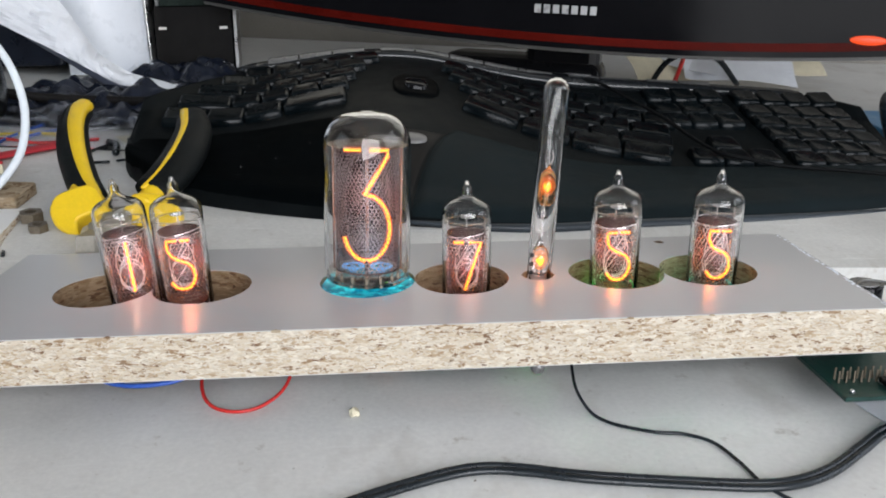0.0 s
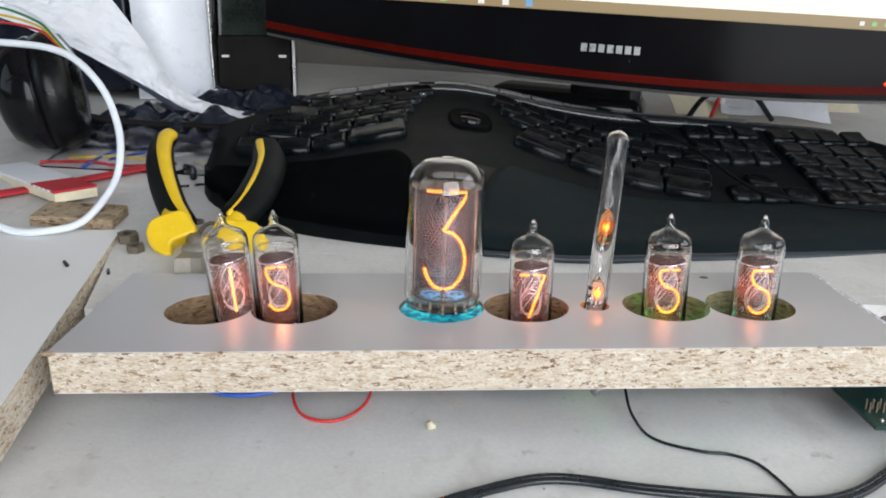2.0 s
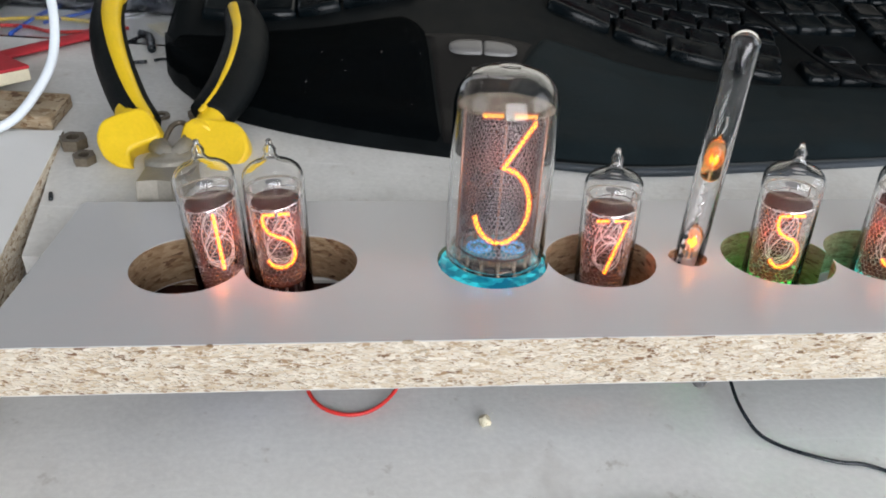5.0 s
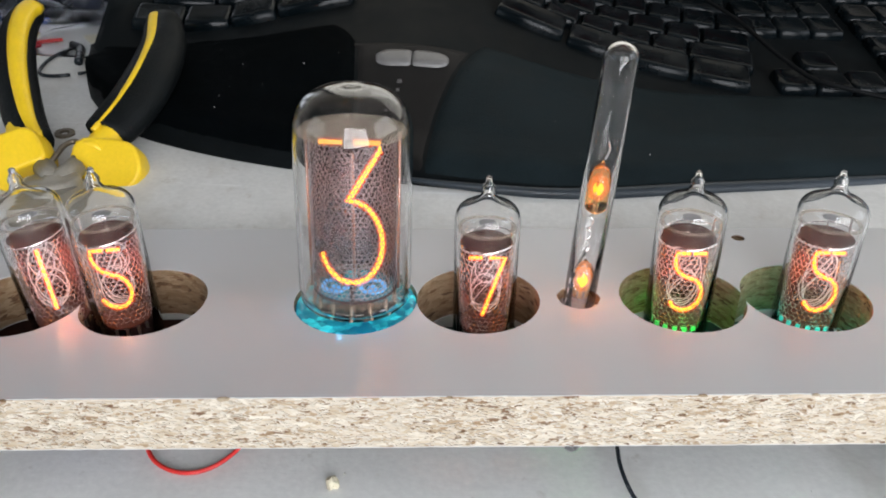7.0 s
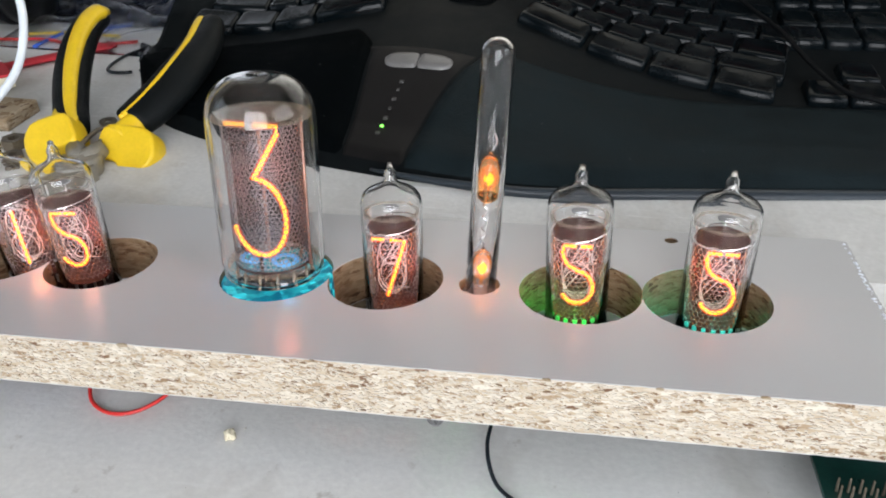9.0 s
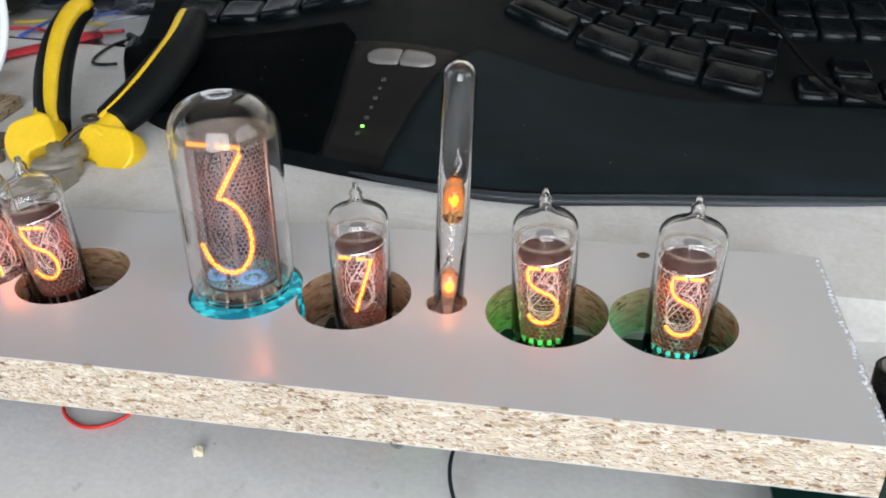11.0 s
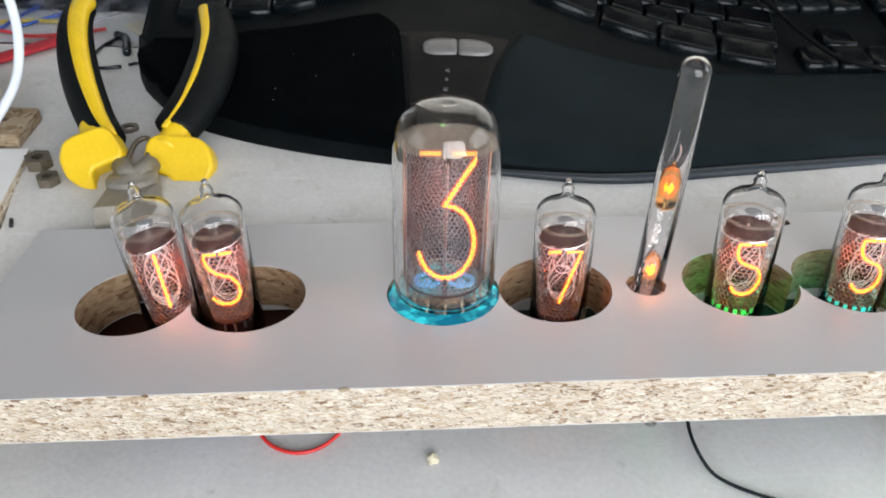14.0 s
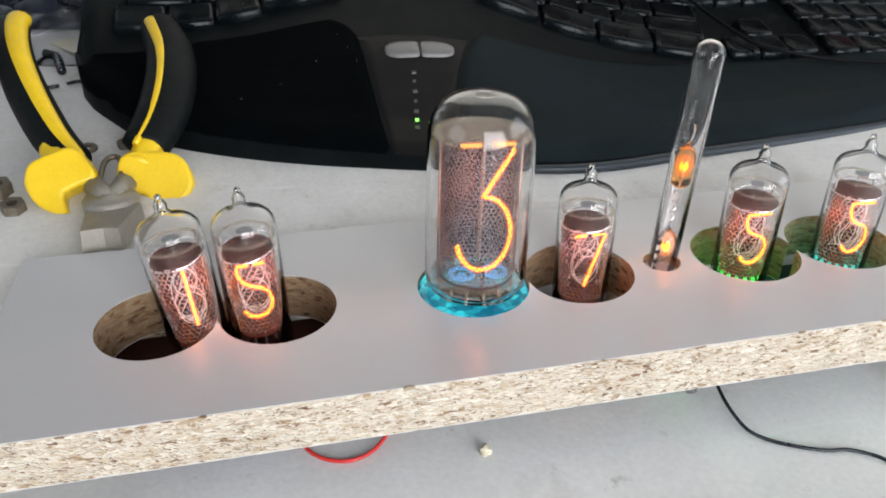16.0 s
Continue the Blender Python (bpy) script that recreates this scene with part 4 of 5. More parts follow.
def key(cx, cy, wide, deep, turn, high=0.0052, name="key"):
    """A low, broad key cap with a rounded rim and a shallow dish, seated on the shell."""
    bm = blank()
    base = kb_at(cx, cy)
    gx, gy = kb_at(cx + 0.004, cy) - kb_at(cx - 0.004, cy), kb_at(cx, cy + 0.004) - kb_at(cx, cy - 0.004)
    nz = gx.cross(gy).normalized()
    ax = (Matrix.Rotation(radians(turn), 3, "Z") @ X)
    ax = (ax - nz * ax.dot(nz)).normalized()
    ay = nz.cross(ax)
    m = Matrix.Translation(base) @ Matrix((ax, ay, nz)).transposed().to_4x4()
    w, d = wide / 2, deep / 2
    rings = []
    for inset, h, sh in ((0.0, -0.003, 0.0), (0.0, 0.0018, 0.0), (0.0005, high - 0.0012, 0.0002), (0.0010, high - 0.0004, 0.0004), (0.0017, high, 0.0006), (0.0026, high - 0.0001, 0.0006), (0.0052, high - 0.0006, 0.0006)):
        cw, cd = w - inset, d - inset
        c = min(0.0014, cw * 0.3)
        q = [(cw - c, -cd), (cw, -cd + c), (cw, cd - c), (cw - c, cd), (-cw + c, cd), (-cw, cd - c), (-cw, -cd + c), (-cw + c, -cd)]
        rings.append([bm.verts.new(m @ Vector((x, y + sh, h))) for x, y in q])
    for a, b in zip(rings, rings[1:]):
        for n in range(8):
            bm.faces.new((a[n], a[(n + 1) % 8], b[(n + 1) % 8], b[n]))
    bm.faces.new(rings[-1])
    return kb_part(name, bm, KEYCAP, smooth=True)


def key_row(x0, y0, turn, widths, gap=0.0008, deep=0.0190):
    a = radians(turn)
    s = 0.0
    for w in widths:
        c = s + w / 2
        key(x0 + c * math.cos(a), y0 + c * math.sin(a), w - gap, deep, turn)
        s += w


U = 0.019
# right half: the lowest row is broad, the others climb to the back
key_row(0.0385, 0.2692, -13.5, (0.037, 0.0315, 0.0315, 0.030), deep=0.0212)
key_row(0.047, 0.2885, -15, (U, U, U, U, U, 0.034))
key_row(0.040, 0.309, -14, (U, U, U, U, U, U, 0.026))
key_row(0.034, 0.329, -12.5, (U, U, U, U, U, U, U, 0.022))
key_row(0.030, 0.349, -11, (U, U, U, U, U, U, 0.033))
# left half
key_row(-0.146, 0.2655, 1.5, (0.026, 0.024, 0.024, 0.04), deep=0.0195)
key_row(-0.142, 0.287, 4, (0.034, U, U, U, U), deep=0.0178)
key_row(-0.134, 0.3055, 6, (0.03, U, U, U, U), deep=0.0178)
key_row(-0.122, 0.324, 8, (0.024, U, U, U, U), deep=0.0178)
key_row(-0.108, 0.342, 9, (U, U, U, U, U), deep=0.0178)
# arrows and number pad
for j, y in enumerate((0.2405, 0.2600, 0.2995, 0.319, 0.343)):
    for k in range(3):
        if not (j == 1 and k != 1):
            key(0.187 + 0.0193 * k, y + 0.0015 * k, 0.0184, 0.0184, 2)
for j, y in enumerate((0.2445, 0.264, 0.2835, 0.303, 0.3225, 0.345)):
    for k in range(4):
        key(0.2535 + 0.0193 * k, y, 0.0184, 0.0184, 2)
# zoom rocker in the gap of the two halves
kb_part("zoom_plate", pill(0.0105, 0.288, 0.030, 0.046, 0.0, 0.0022, 0), BLACK_PLASTIC, smooth=True)
kb_part("zoom_rocker", pill(0.0105, 0.281, 0.015, 0.017, 0.0022, 0.003, 0), GLOSS_BLACK, label="glossy zoom rocker", smooth=True)


# rounded glossy ridge along the back
ridge = [kb_at(x, kb_span(x)[1] - 0.0115, 0.0010) for x in np.linspace(-0.112, 0.30, 60)]
kb_part("back_ridge", sweep(ridge, [0.0105 * (0.55 + 0.45 * math.sin(math.pi * k / 59) ** 0.5) for k in range(60)], 16, flat=0.5, up=(0, 0, 1)), RIDGE, label="rounded glossy back ridge", smooth=True)


# silvered strip of function keys along the back ridge
def strip_key(x0, x1):
    def place(u, v):
        x = x0 + (x1 - x0) * u
        f, b = kb_span(x)
        y = b - 0.019 + 0.0125 * v
        return kb_at(x, y, 0.0045 + 0.0024 * math.sin(math.pi * v) ** 0.5)
    return sheet(6, 6, place)


x = -0.094
for n, w in enumerate((0.022, 0.024, 0.024, 0.0, 0.0255, 0.0255, 0.0255, 0.0255, 0.0255, 0.0, 0.024, 0.024, 0.0, 0.024, 0.024)):
    if w == 0.0:
        x += 0.011
        continue
    kb_part("function_key", strip_key(x, x + w - 0.0012), SILVER_PLASTIC, label="narrow silvered key", smooth=True)
    x += w

# dust on the palm rest
r = random.Random(8)
verts, faces = [], []
for _ in range(46):
    x = r.uniform(-0.12, 0.3)
    if -0.03 < x < 0.03:
        continue
    f, b = kb_span(x)
    p = kb_at(x, f + (b - f) * r.uniform(0.05, 0.33), 0.0033)
    s, base = 0.00013 * r.uniform(0.5, 1.9), len(verts)
    verts += [p + Vector(q) * s for q in ((-1, -1, -1), (1, -0.6, -1), (0.3, 1, -1), (0, 0, 1.2))]
    faces += [(base, base + 1, base + 3), (base + 1, base + 2, base + 3), (base + 2, base, base + 3), (base, base + 2, base + 1)]
me = bpy.data.meshes.new("dust")
me.from_pydata([inv @ v for v in verts], [], faces)
me.materials.append(BUTTON)
dust = new("dust", me)
dust.parent = keyboard
tagged(dust, "pale dust specks", kind="stuff")

# black lead lying across the keys
lead = thing("keyboard_lead", "thin black lead lying across the keyboard", "cable", (0.15, 0.28, 0.06))
pts = [kb_at(0.105, 0.392, 0.004), kb_at(0.125, 0.374, 0.008), kb_at(0.145, 0.342, 0.0095), kb_at(0.162, 0.312, 0.0095), kb_at(0.1733, 0.2886, 0.009), kb_at(0.1826, 0.2543, 0.009), kb_at(0.1929, 0.2324, 0.0085), kb_at(0.2049, 0.2241, 0.008), kb_at(0.2283, 0.2195, 0.005), kb_at(0.26, 0.212, 0.005), kb_at(0.3, 0.2, 0.005)]
part("lead", sweep([p - Vector((0.15, 0.28, 0.06)) for p in glide(pts)], 0.0012, 8), DULL_CABLE, lead, smooth=True)

# ---- pliers ----
pliers = thing("pliers", "open cutting pliers with yellow and black rubber handles", "pliers", (-0.135, 0.14, rear(-0.135, 0.14)))
pb = Matrix.Translation(pliers.location).inverted()


def pl(name, bm, mat, label="", smooth=True):
    bmesh.ops.transform(bm, matrix=pb, verts=bm.verts[:])
    bmesh.ops.recalc_face_normals(bm, faces=bm.faces[:])
    return part(name, bm, mat, pliers, label, smooth)


left_line = glide([(-0.1465, 0.1420, 0.0430), (-0.1560, 0.1560, 0.0480), (-0.1670, 0.1780, 0.0575), (-0.1755, 0.2010, 0.0665), (-0.1790, 0.2190, 0.0725), (-0.1785, 0.2300, 0.0745)])
right_line = glide([(-0.1215, 0.1480, 0.0440), (-0.1155, 0.1640, 0.0500), (-0.1125, 0.1840, 0.0570), (-0.1135, 0.2060, 0.0630), (-0.1185, 0.2260, 0.0675), (-0.1215, 0.2360, 0.0690)])
fat = [0.0060 + 0.0022 * math.sin(math.pi * min(1, 0.12 + 0.95 * k / (len(left_line) - 1))) for k in range(len(left_line))]
fat[-1], fat[-2] = 0.0035, 0.0055
pl("handle_grip", sweep(left_line, fat, 16), GRIP, "black rubber handle grip")
pl("handle_grip", sweep(right_line, [1.3 * f for f in fat], 16, flat=0.72, up=(0.1, -0.8, 0.6)), GRIP, "black rubber handle grip")


def inlay(line, way, width):
    """A rubber band let into the grip, standing a little proud on one side."""
    n = len(line)
    pts = [Vector(p) + Vector(way).normalized() * fat[k] * 0.98 for k, p in enumerate(line)]
    return sweep(pts, [width * (0.5 + 0.75 * (k / (n - 1)) ** 0.8) * (1.0 if k < n - 2 else 0.75) for k in range(n)], 12, flat=0.75)


pl("grip_inlay", inlay(left_line, (0.52, -0.62, 0.62), 0.0042), YELLOW, "yellow rubber inlay")
pl("grip_inlay", inlay(right_line, (-0.34, -0.72, 0.60), 0.0024), YELLOW, "yellow rubber inlay")


def rounded(loop, times=2):
    """Cuts the corners of a closed outline."""
    for _ in range(times):
        loop = [((1 - k) * a[0] + k * b[0], (1 - k) * a[1] + k * b[1]) for a, b in zip(loop, loop[1:] + loop[:1]) for k in (0.2, 0.8)]
    return loop


def guard(cx, cy, cz, outline, deep):
    """A flared finger guard: a notched collar with one round lobe, hollowed a little on its face."""
    bm = prism(rounded(outline), -deep, 0.0)
    edges = [e for e in bm.edges if abs(e.verts[0].co.z - e.verts[1].co.z) < 1e-6 and len({round(f.normal.z) for f in e.link_faces}) > 1]
    bmesh.ops.bevel(bm, geom=edges, offset=0.0016, segments=4, profile=0.5, affect="EDGES")
    face = Matrix(((1, 0, 0, cx), (0, 0.616, -0.788, cy), (0, 0.788, 0.616, cz), (0, 0, 0, 1)))
    bmesh.ops.transform(bm, matrix=face, verts=bm.verts[:])
    return bm


right_lobe = [(-0.0130, 0.0148), (0.0072, 0.0126), (0.0112, 0.0087), (0.0134, 0.0010), (0.0116, -0.0046), (0.0069, -0.0081), (0.0007, -0.0109), (-0.0021, -0.0119), (-0.0035, -0.0093), (-0.0037, -0.0030), (-0.0154, -0.0010)]
left_lobe = [(-0.0063, 0.0095), (0.0061, 0.0135), (0.0139, -0.0003), (0.0065, -0.0025), (0.0005, -0.0052), (0.0021, -0.0112), (0.0034, -0.0130), (-0.0025, -0.0125), (-0.0092, -0.0081), (-0.0127, -0.0005), (-0.0112, 0.0065)]
def flat_faces(ob):
    """Keeps the broad faces flat between their rounded edges."""
    for f in ob.data.polygons:
        if abs(f.normal.dot(Vector((0, -0.788, 0.616)))) > 0.985:
            f.use_smooth = False


flat_faces(pl("finger_guard", guard(-0.1495, 0.1275, 0.0430, left_lobe, 0.0125), YELLOW, "flared yellow finger guard"))
flat_faces(pl("finger_guard", guard(-0.1165, 0.1300, 0.0362, right_lobe, 0.0125), YELLOW, "flared yellow finger guard"))
pl("guard_root", sweep(glide([(-0.1455, 0.1365, 0.0425), (-0.150, 0.143, 0.0440), (-0.155, 0.150, 0.0460)]), [0.0060] * 12 + [0.0058], 14), YELLOW)
pl("guard_root", sweep(glide([(-0.1235, 0.1375, 0.040), (-0.1215, 0.143, 0.0415), (-0.1195, 0.149, 0.0440)]), [0.0060] * 12 + [0.0058], 14), YELLOW)
bm = lathe([(0, -0.0045), (0.0088, -0.0045), (0.0098, -0.0035), (0.0098, 0.0035), (0.0088, 0.0045), (0.003, 0.0045), (0.0028, 0.0052), (0, 0.0052)], 32, m=pose(-0.1315, 0.1185, 0.0345, -6, 0, 0))
pl("pivot", bm, TOOL_STEEL, "grey steel pivot")
for side, turn in ((-1, 6), (1, -10)):
    bm = add_box(blank(), -0.0052, 0.0052, -0.021, 0.004, -0.004, 0.004, 0.0007)
    bmesh.ops.transform(bm, matrix=pose(-0.1300 + side * 0.0043, 0.112, 0.0335, -7, 0, turn), verts=bm.verts[:])
    pl("jaw", bm, TOOL_STEEL, "steel cutting jaw", smooth=False)
for side, (x, y, z) in ((-1, (-0.1385, 0.1290, 0.0385)), (1, (-0.1275, 0.1310, 0.0380))):
    pl("shank", sweep([(-0.1315, 0.119, 0.0355), (x, y, z)], 0.0042, 10), TOOL_STEEL)
pl("spring", sweep(glide([(-0.1365, 0.1300, 0.0400), (-0.1360, 0.1420, 0.0420), (-0.1330, 0.1455, 0.0425), (-0.1300, 0.1420, 0.0420), (-0.1290, 0.1320, 0.0400)]), 0.0011, 8), RUST)

# ---- offcut of board, with the block behind it ----
off = thing("chipboard_offcut", "grey laminated chipboard offcut with a white front edge", "board", (-0.2, 0.05, 0.0))
ol = Matrix.Translation((-0.2, 0.05, 0.0)).inverted()


def offcut_top(y):
    return 0.0295 + 0.066 * y


bounds = [(-0.1562, -0.038), (-0.1815, 0.146), (-0.42, 0.143), (-0.42, -0.041)]


def offcut_layer(low, high):
    bm = prism(bounds, 0.0, 1.0)
    for v in bm.verts:
        v.co = ol @ Vector((v.co.x, v.co.y, offcut_top(v.co.y) + (high if v.co.z > 0.5 else low)))
    return bm


part("core", offcut_layer(-0.0162, -0.0003), CHIP, off, "raw chipboard core")
part("top_laminate", offcut_layer(-0.0003, 0.0), LIT_PALE_LAMINATE, off, "smooth grey laminate face, paler for the light on its slope")
bm = prism([(-0.1562, -0.038), (-0.42, -0.041), (-0.42, -0.0418), (-0.1561, -0.0388)], offcut_top(-0.038) - 0.0163, offcut_top(-0.038) + 0.0001)
bmesh.ops.transform(bm, matrix=ol, verts=bm.verts[:])
part("front_edging", bm, WHITE_EDGE, off, "white plastic edging")
side_way = Vector((-0.0253, 0.184, 0.012)).normalized()
fl = flakes_on(off, 1400, lambda u, v: (ol @ Vector((-0.1562 - 0.0253 * u, -0.037 + 0.182 * u, offcut_top(-0.037 + 0.182 * u) - 0.0006 - v * 0.0148)), side_way, Z, Vector((0.9907, 0.1362, 0))), 21)
for x, y in ((-0.2, -0.0), (-0.4, 0.0), (-0.22, 0.12), (-0.4, 0.12)):
    h = offcut_top(y) - 0.0162
    part("batten", add_box(blank(), x + 0.2 - 0.012, x + 0.2 + 0.012, y - 0.05 - 0.012, y - 0.05 + 0.012, 0.0, h - 0.0004), WOOD, off)

block = thing("chipboard_block", "small dark chipboard block on the desk", "wood block", m=lean_up(-0.209, 0.1605))
part("body", soft_box(-0.0215, 0.0215, -0.0105, 0.0145, -0.0002, 0.0062, 0.0006, 1), WOOD, block)

# ---- small bits on the desk ----
def nut(x, y, r, h, label="tarnished steel nut lying on the desk"):
    n = thing("steel_nut", label, "nut", m=lean_up(x, y), group="loose hardware")
    bm = blank()
    lathe([(r * 0.5, 0), (r, 0), (r, h), (r * 0.5, h)], 6 if h > 0.002 else 24, bm, close=True)
    part("ring", bm, RUST, n)
    return n


nut(-0.1745, 0.137, 0.0054, 0.0046)
nut(-0.1665, 0.1245, 0.0045, 0.0036)
nut(-0.1480, 0.1690, 0.0040, 0.0012, "thin steel washer lying on the desk")
nut(-0.1330, 0.1700, 0.0034, 0.0030)


def wire_thing(name, label, points, radius, mat, category="wire", sides=8, steps=6, group=""):
    p0 = Vector(points[0])
    t = thing(name, label, category, p0, group=group)
    part("strand", sweep([p - p0 for p in glide(points, steps)], radius, sides), mat, t, smooth=True)
    return t


def on_rear(points, over):
    return [(x, y, rear(x, y) + over) for x, y in points]


wire_thing("wire_offcut", "hooked black wire offcut with a bare end on the desk", on_rear([(-0.1790, 0.2690), (-0.1850, 0.2550), (-0.1862, 0.2420), (-0.1835, 0.2300), (-0.1770, 0.2275), (-0.1690, 0.2300)], 0.001), 0.0009, BLACK_CABLE, group="wire offcuts")
wire_thing("wire_offcut", "short black wire offcut on the desk", on_rear([(-0.166, 0.232), (-0.162, 0.2345), (-0.158, 0.2335)], 0.001), 0.0008, BLACK_CABLE, group="wire offcuts")
wire_thing("wire_offcut", "short bent black lead on the desk", on_rear([(-0.1815, 0.2660), (-0.1755, 0.2615), (-0.1715, 0.2490), (-0.1700, 0.2440)], 0.0022), 0.0022, BLACK_CABLE, group="wire offcuts")
wire_thing("wire_offcut", "short black wire offcut on the desk", on_rear([(-0.1705, 0.0985), (-0.1690, 0.0945)], 0.0009), 0.0008, BLACK_CABLE, group="wire offcuts")
wire_thing("wire_offcut", "short black wire offcut on the board", [(-0.1900, 0.0975, offcut_top(0.0975) + 0.0009), (-0.1868, 0.0930, offcut_top(0.093) + 0.0009)], 0.0009, BLACK_CABLE, group="wire offcuts")
wire_thing("wire_offcut", "short grey wire offcut on the board", [(-0.1720, -0.0105, offcut_top(-0.0105) + 0.0008), (-0.1685, -0.0112, offcut_top(-0.0112) + 0.0008)], 0.0008, RUST, group="wire offcuts")
wire_thing("wire_offcut", "tiny blue wire offcut on the desk", on_rear([(-0.1020, 0.1375), (-0.1005, 0.1380)], 0.0007), 0.0006, BLUE_WIRE, group="wire offcuts")


def crumb(name, label, x, y, z, size, mat, seed):
    t = thing(name, label, "crumb", (x, y, z), group="crumbs")
    bm = blank()
    bmesh.ops.create_icosphere(bm, subdivisions=2, radius=size)
    for v in bm.verts:
        v.co *= 1 + 0.45 * noise.noise(v.co * 900 + Vector((seed, 0, 0)))
        v.co.z = max(v.co.z, -size * 0.6) + size * 0.6
    part("lump", bm, mat, t)


crumb("plaster_crumb", "pale plaster crumb on the desk", -0.0188, 0.0054, 0.0, 0.0018, CREAM, 1)
r = random.Random(5)
verts, faces = [], []
for _ in range(420):
    x, y = r.uniform(-0.3, 0.3), r.uniform(-0.17, 0.02)
    if r.random() < 0.35:
        y = r.uniform(0.095, 0.135)
    z = 0.0 if y < 0.05 else rear(x, y)
    s, base = 0.00022 * r.uniform(0.4, 1.0) ** 2 * (1 if r.random() < 0.93 else 3), len(verts)
    verts += [Vector((x, y, z)) + Vector(q) * s for q in ((-1, -1, -0.2), (1, -0.6, -0.2), (0.3, 1, -0.2), (0, 0, 0.8))]
    faces += [(base, base + 1, base + 3), (base + 1, base + 2, base + 3), (base + 2, base, base + 3), (base, base + 2, base + 1)]
me = bpy.data.meshes.new("grit")
me.from_pydata(verts, [], faces)
me.materials.append(island_material("grit_bits", ((0.0, (0.05, 0.045, 0.04)), (0.5, (0.2, 0.17, 0.13)), (1.0, (0.75, 0.72, 0.65))), 0.9))
tagged(new("grit", me), "fine grit and dust scattered on the desk", "grit", kind="stuff")

# ---- wires under and before the board ----
wire_thing("red_wire", "thin red wire looping out under the board", [(-0.0745, 0.0400, 0.0090), (-0.0730, 0.0240, 0.0040), (-0.0680, 0.0140, 0.0014), (-0.0585, 0.0098, 0.0008), (-0.0495, 0.0130, 0.0014), (-0.0430, 0.0225, 0.0040), (-0.0415, 0.0400, 0.0090)], 0.00062, RED_WIRE)
wire_thing("blue_wire", "blue wire lying under the board", [(-0.1150, 0.034, 0.0065), (-0.1050, 0.0235, 0.0068), (-0.0920, 0.0195, 0.0070), (-0.0780, 0.0225, 0.0080), (-0.0700, 0.036, 0.0110)], 0.0009, BLUE_WIRE)
wire_thing("black_wire", "thin black wire trailing over the desk", [(0.0620, 0.0480, 0.0135), (0.0590, 0.0300, 0.0110), (0.0562, 0.0120, 0.0085), (0.0562, 0.0035, 0.0060), (0.0592, -0.0035, 0.0025), (0.0645, -0.0075, 0.0008), (0.0720, -0.0120, 0.0008), (0.0790, -0.0148, 0.0008), (0.0855, -0.0160, 0.0008), (0.0930, -0.0215, 0.0008), (0.0968, -0.0330, 0.0008), (0.0990, -0.0440, 0.0008), (0.1060, -0.0540, 0.0008), (0.1200, -0.0600, 0.0008)], 0.00058, BLACK_CABLE)
twin_lead = thing("power_cable", "glossy black twin power cable curving over the desk", "cable", (0.05, -0.04, 0.0))
way = [(-0.085, -0.085), (-0.045, -0.060), (-0.0190, -0.0452), (0.0050, -0.0345), (0.0195, -0.0308), (0.0330, -0.0325), (0.0496, -0.0372), (0.0780, -0.0425), (0.0980, -0.0452), (0.1100, -0.0440), (0.1220, -0.0388), (0.1360, -0.0290), (0.1500, -0.0195), (0.1750, -0.0100), (0.23, -0.004), (0.4, 0.01)]
for shift, h in ((-0.00115, 0.0013), (0.00115, 0.0015)):
    pts = glide([(x, y + shift, h) for x, y in way])
    part("core_lead", sweep([p - Vector((0.05, -0.04, 0.0)) for p in pts], 0.00115, 10), BLACK_CABLE, twin_lead, smooth=True)

# ---- circuit board beside the clock board ----
ctl = thing("control_board", "green circuit board with gilt pins and black chips", "circuit board", (0.17, 0.01, 0.0))


def ctl_part(name, bm, mat, label="", smooth=False):
    return part(name, bm, mat, ctl, label, smooth)


ctl_part("board", soft_box(-0.033, 0.075, -0.0255, 0.034, 0.0092, 0.0108, 0.0002, 1), PCB)
for k in range(8):
    for j in range(2):
        x, y = -0.0300 + 0.00254 * k, -0.0155 + 0.00254 * j
        ctl_part("pin", add_box(blank(), x - 0.0003, x + 0.0003, y - 0.0003, y + 0.0003, 0.0108, 0.0150, 0.0001), RUST)
for x, y in ((-0.0105, -0.020), (0.012, -0.020)):
    ctl_part("chip", soft_box(x - 0.007, x + 0.007, y - 0.003, y + 0.003, 0.0115, 0.0135, 0.0002, 1), GLOSS_BLACK, "black chip")
    for k in range(7):
        for s in (-1, 1):
            ctl_part("chip_leg", add_box(blank(), x - 0.006 + 0.002 * k - 0.0004, x - 0.006 + 0.002 * k + 0.0004, y + s * 0.003 - 0.0012, y + s * 0.003 + 0.0012, 0.0108, 0.0118), TINNED)
for x, y in ((-0.029, -0.022), (0.02, 0.02), (-0.02, 0.025)):
    ctl_part("solder_joint", lathe([(0, 0.0108), (0.0011, 0.0108), (0.0006, 0.0117), (0, 0.012)], 10, m=Matrix.Translation((x, y, 0))), TINNED, smooth=True)
for x, y in ((-0.020, 0.018), (0.07, 0.0), (0.07, 0.029), (-0.030, 0.029)):
    ctl_part("post", sweep([(x, y, 0.0009), (x, y, 0.0092)], 0.0016, 8), BLACK_PLASTIC)
ctl_part("capacitor", lathe([(0, 0.0108), (0.0062, 0.0108), (0.0062, 0.0285), (0.0056, 0.0293), (0.0050, 0.0291), (0, 0.0291)], 28, m=Matrix.Translation((0.0005, 0.026, 0))), GLOSS_BLACK, "black capacitor can", True)
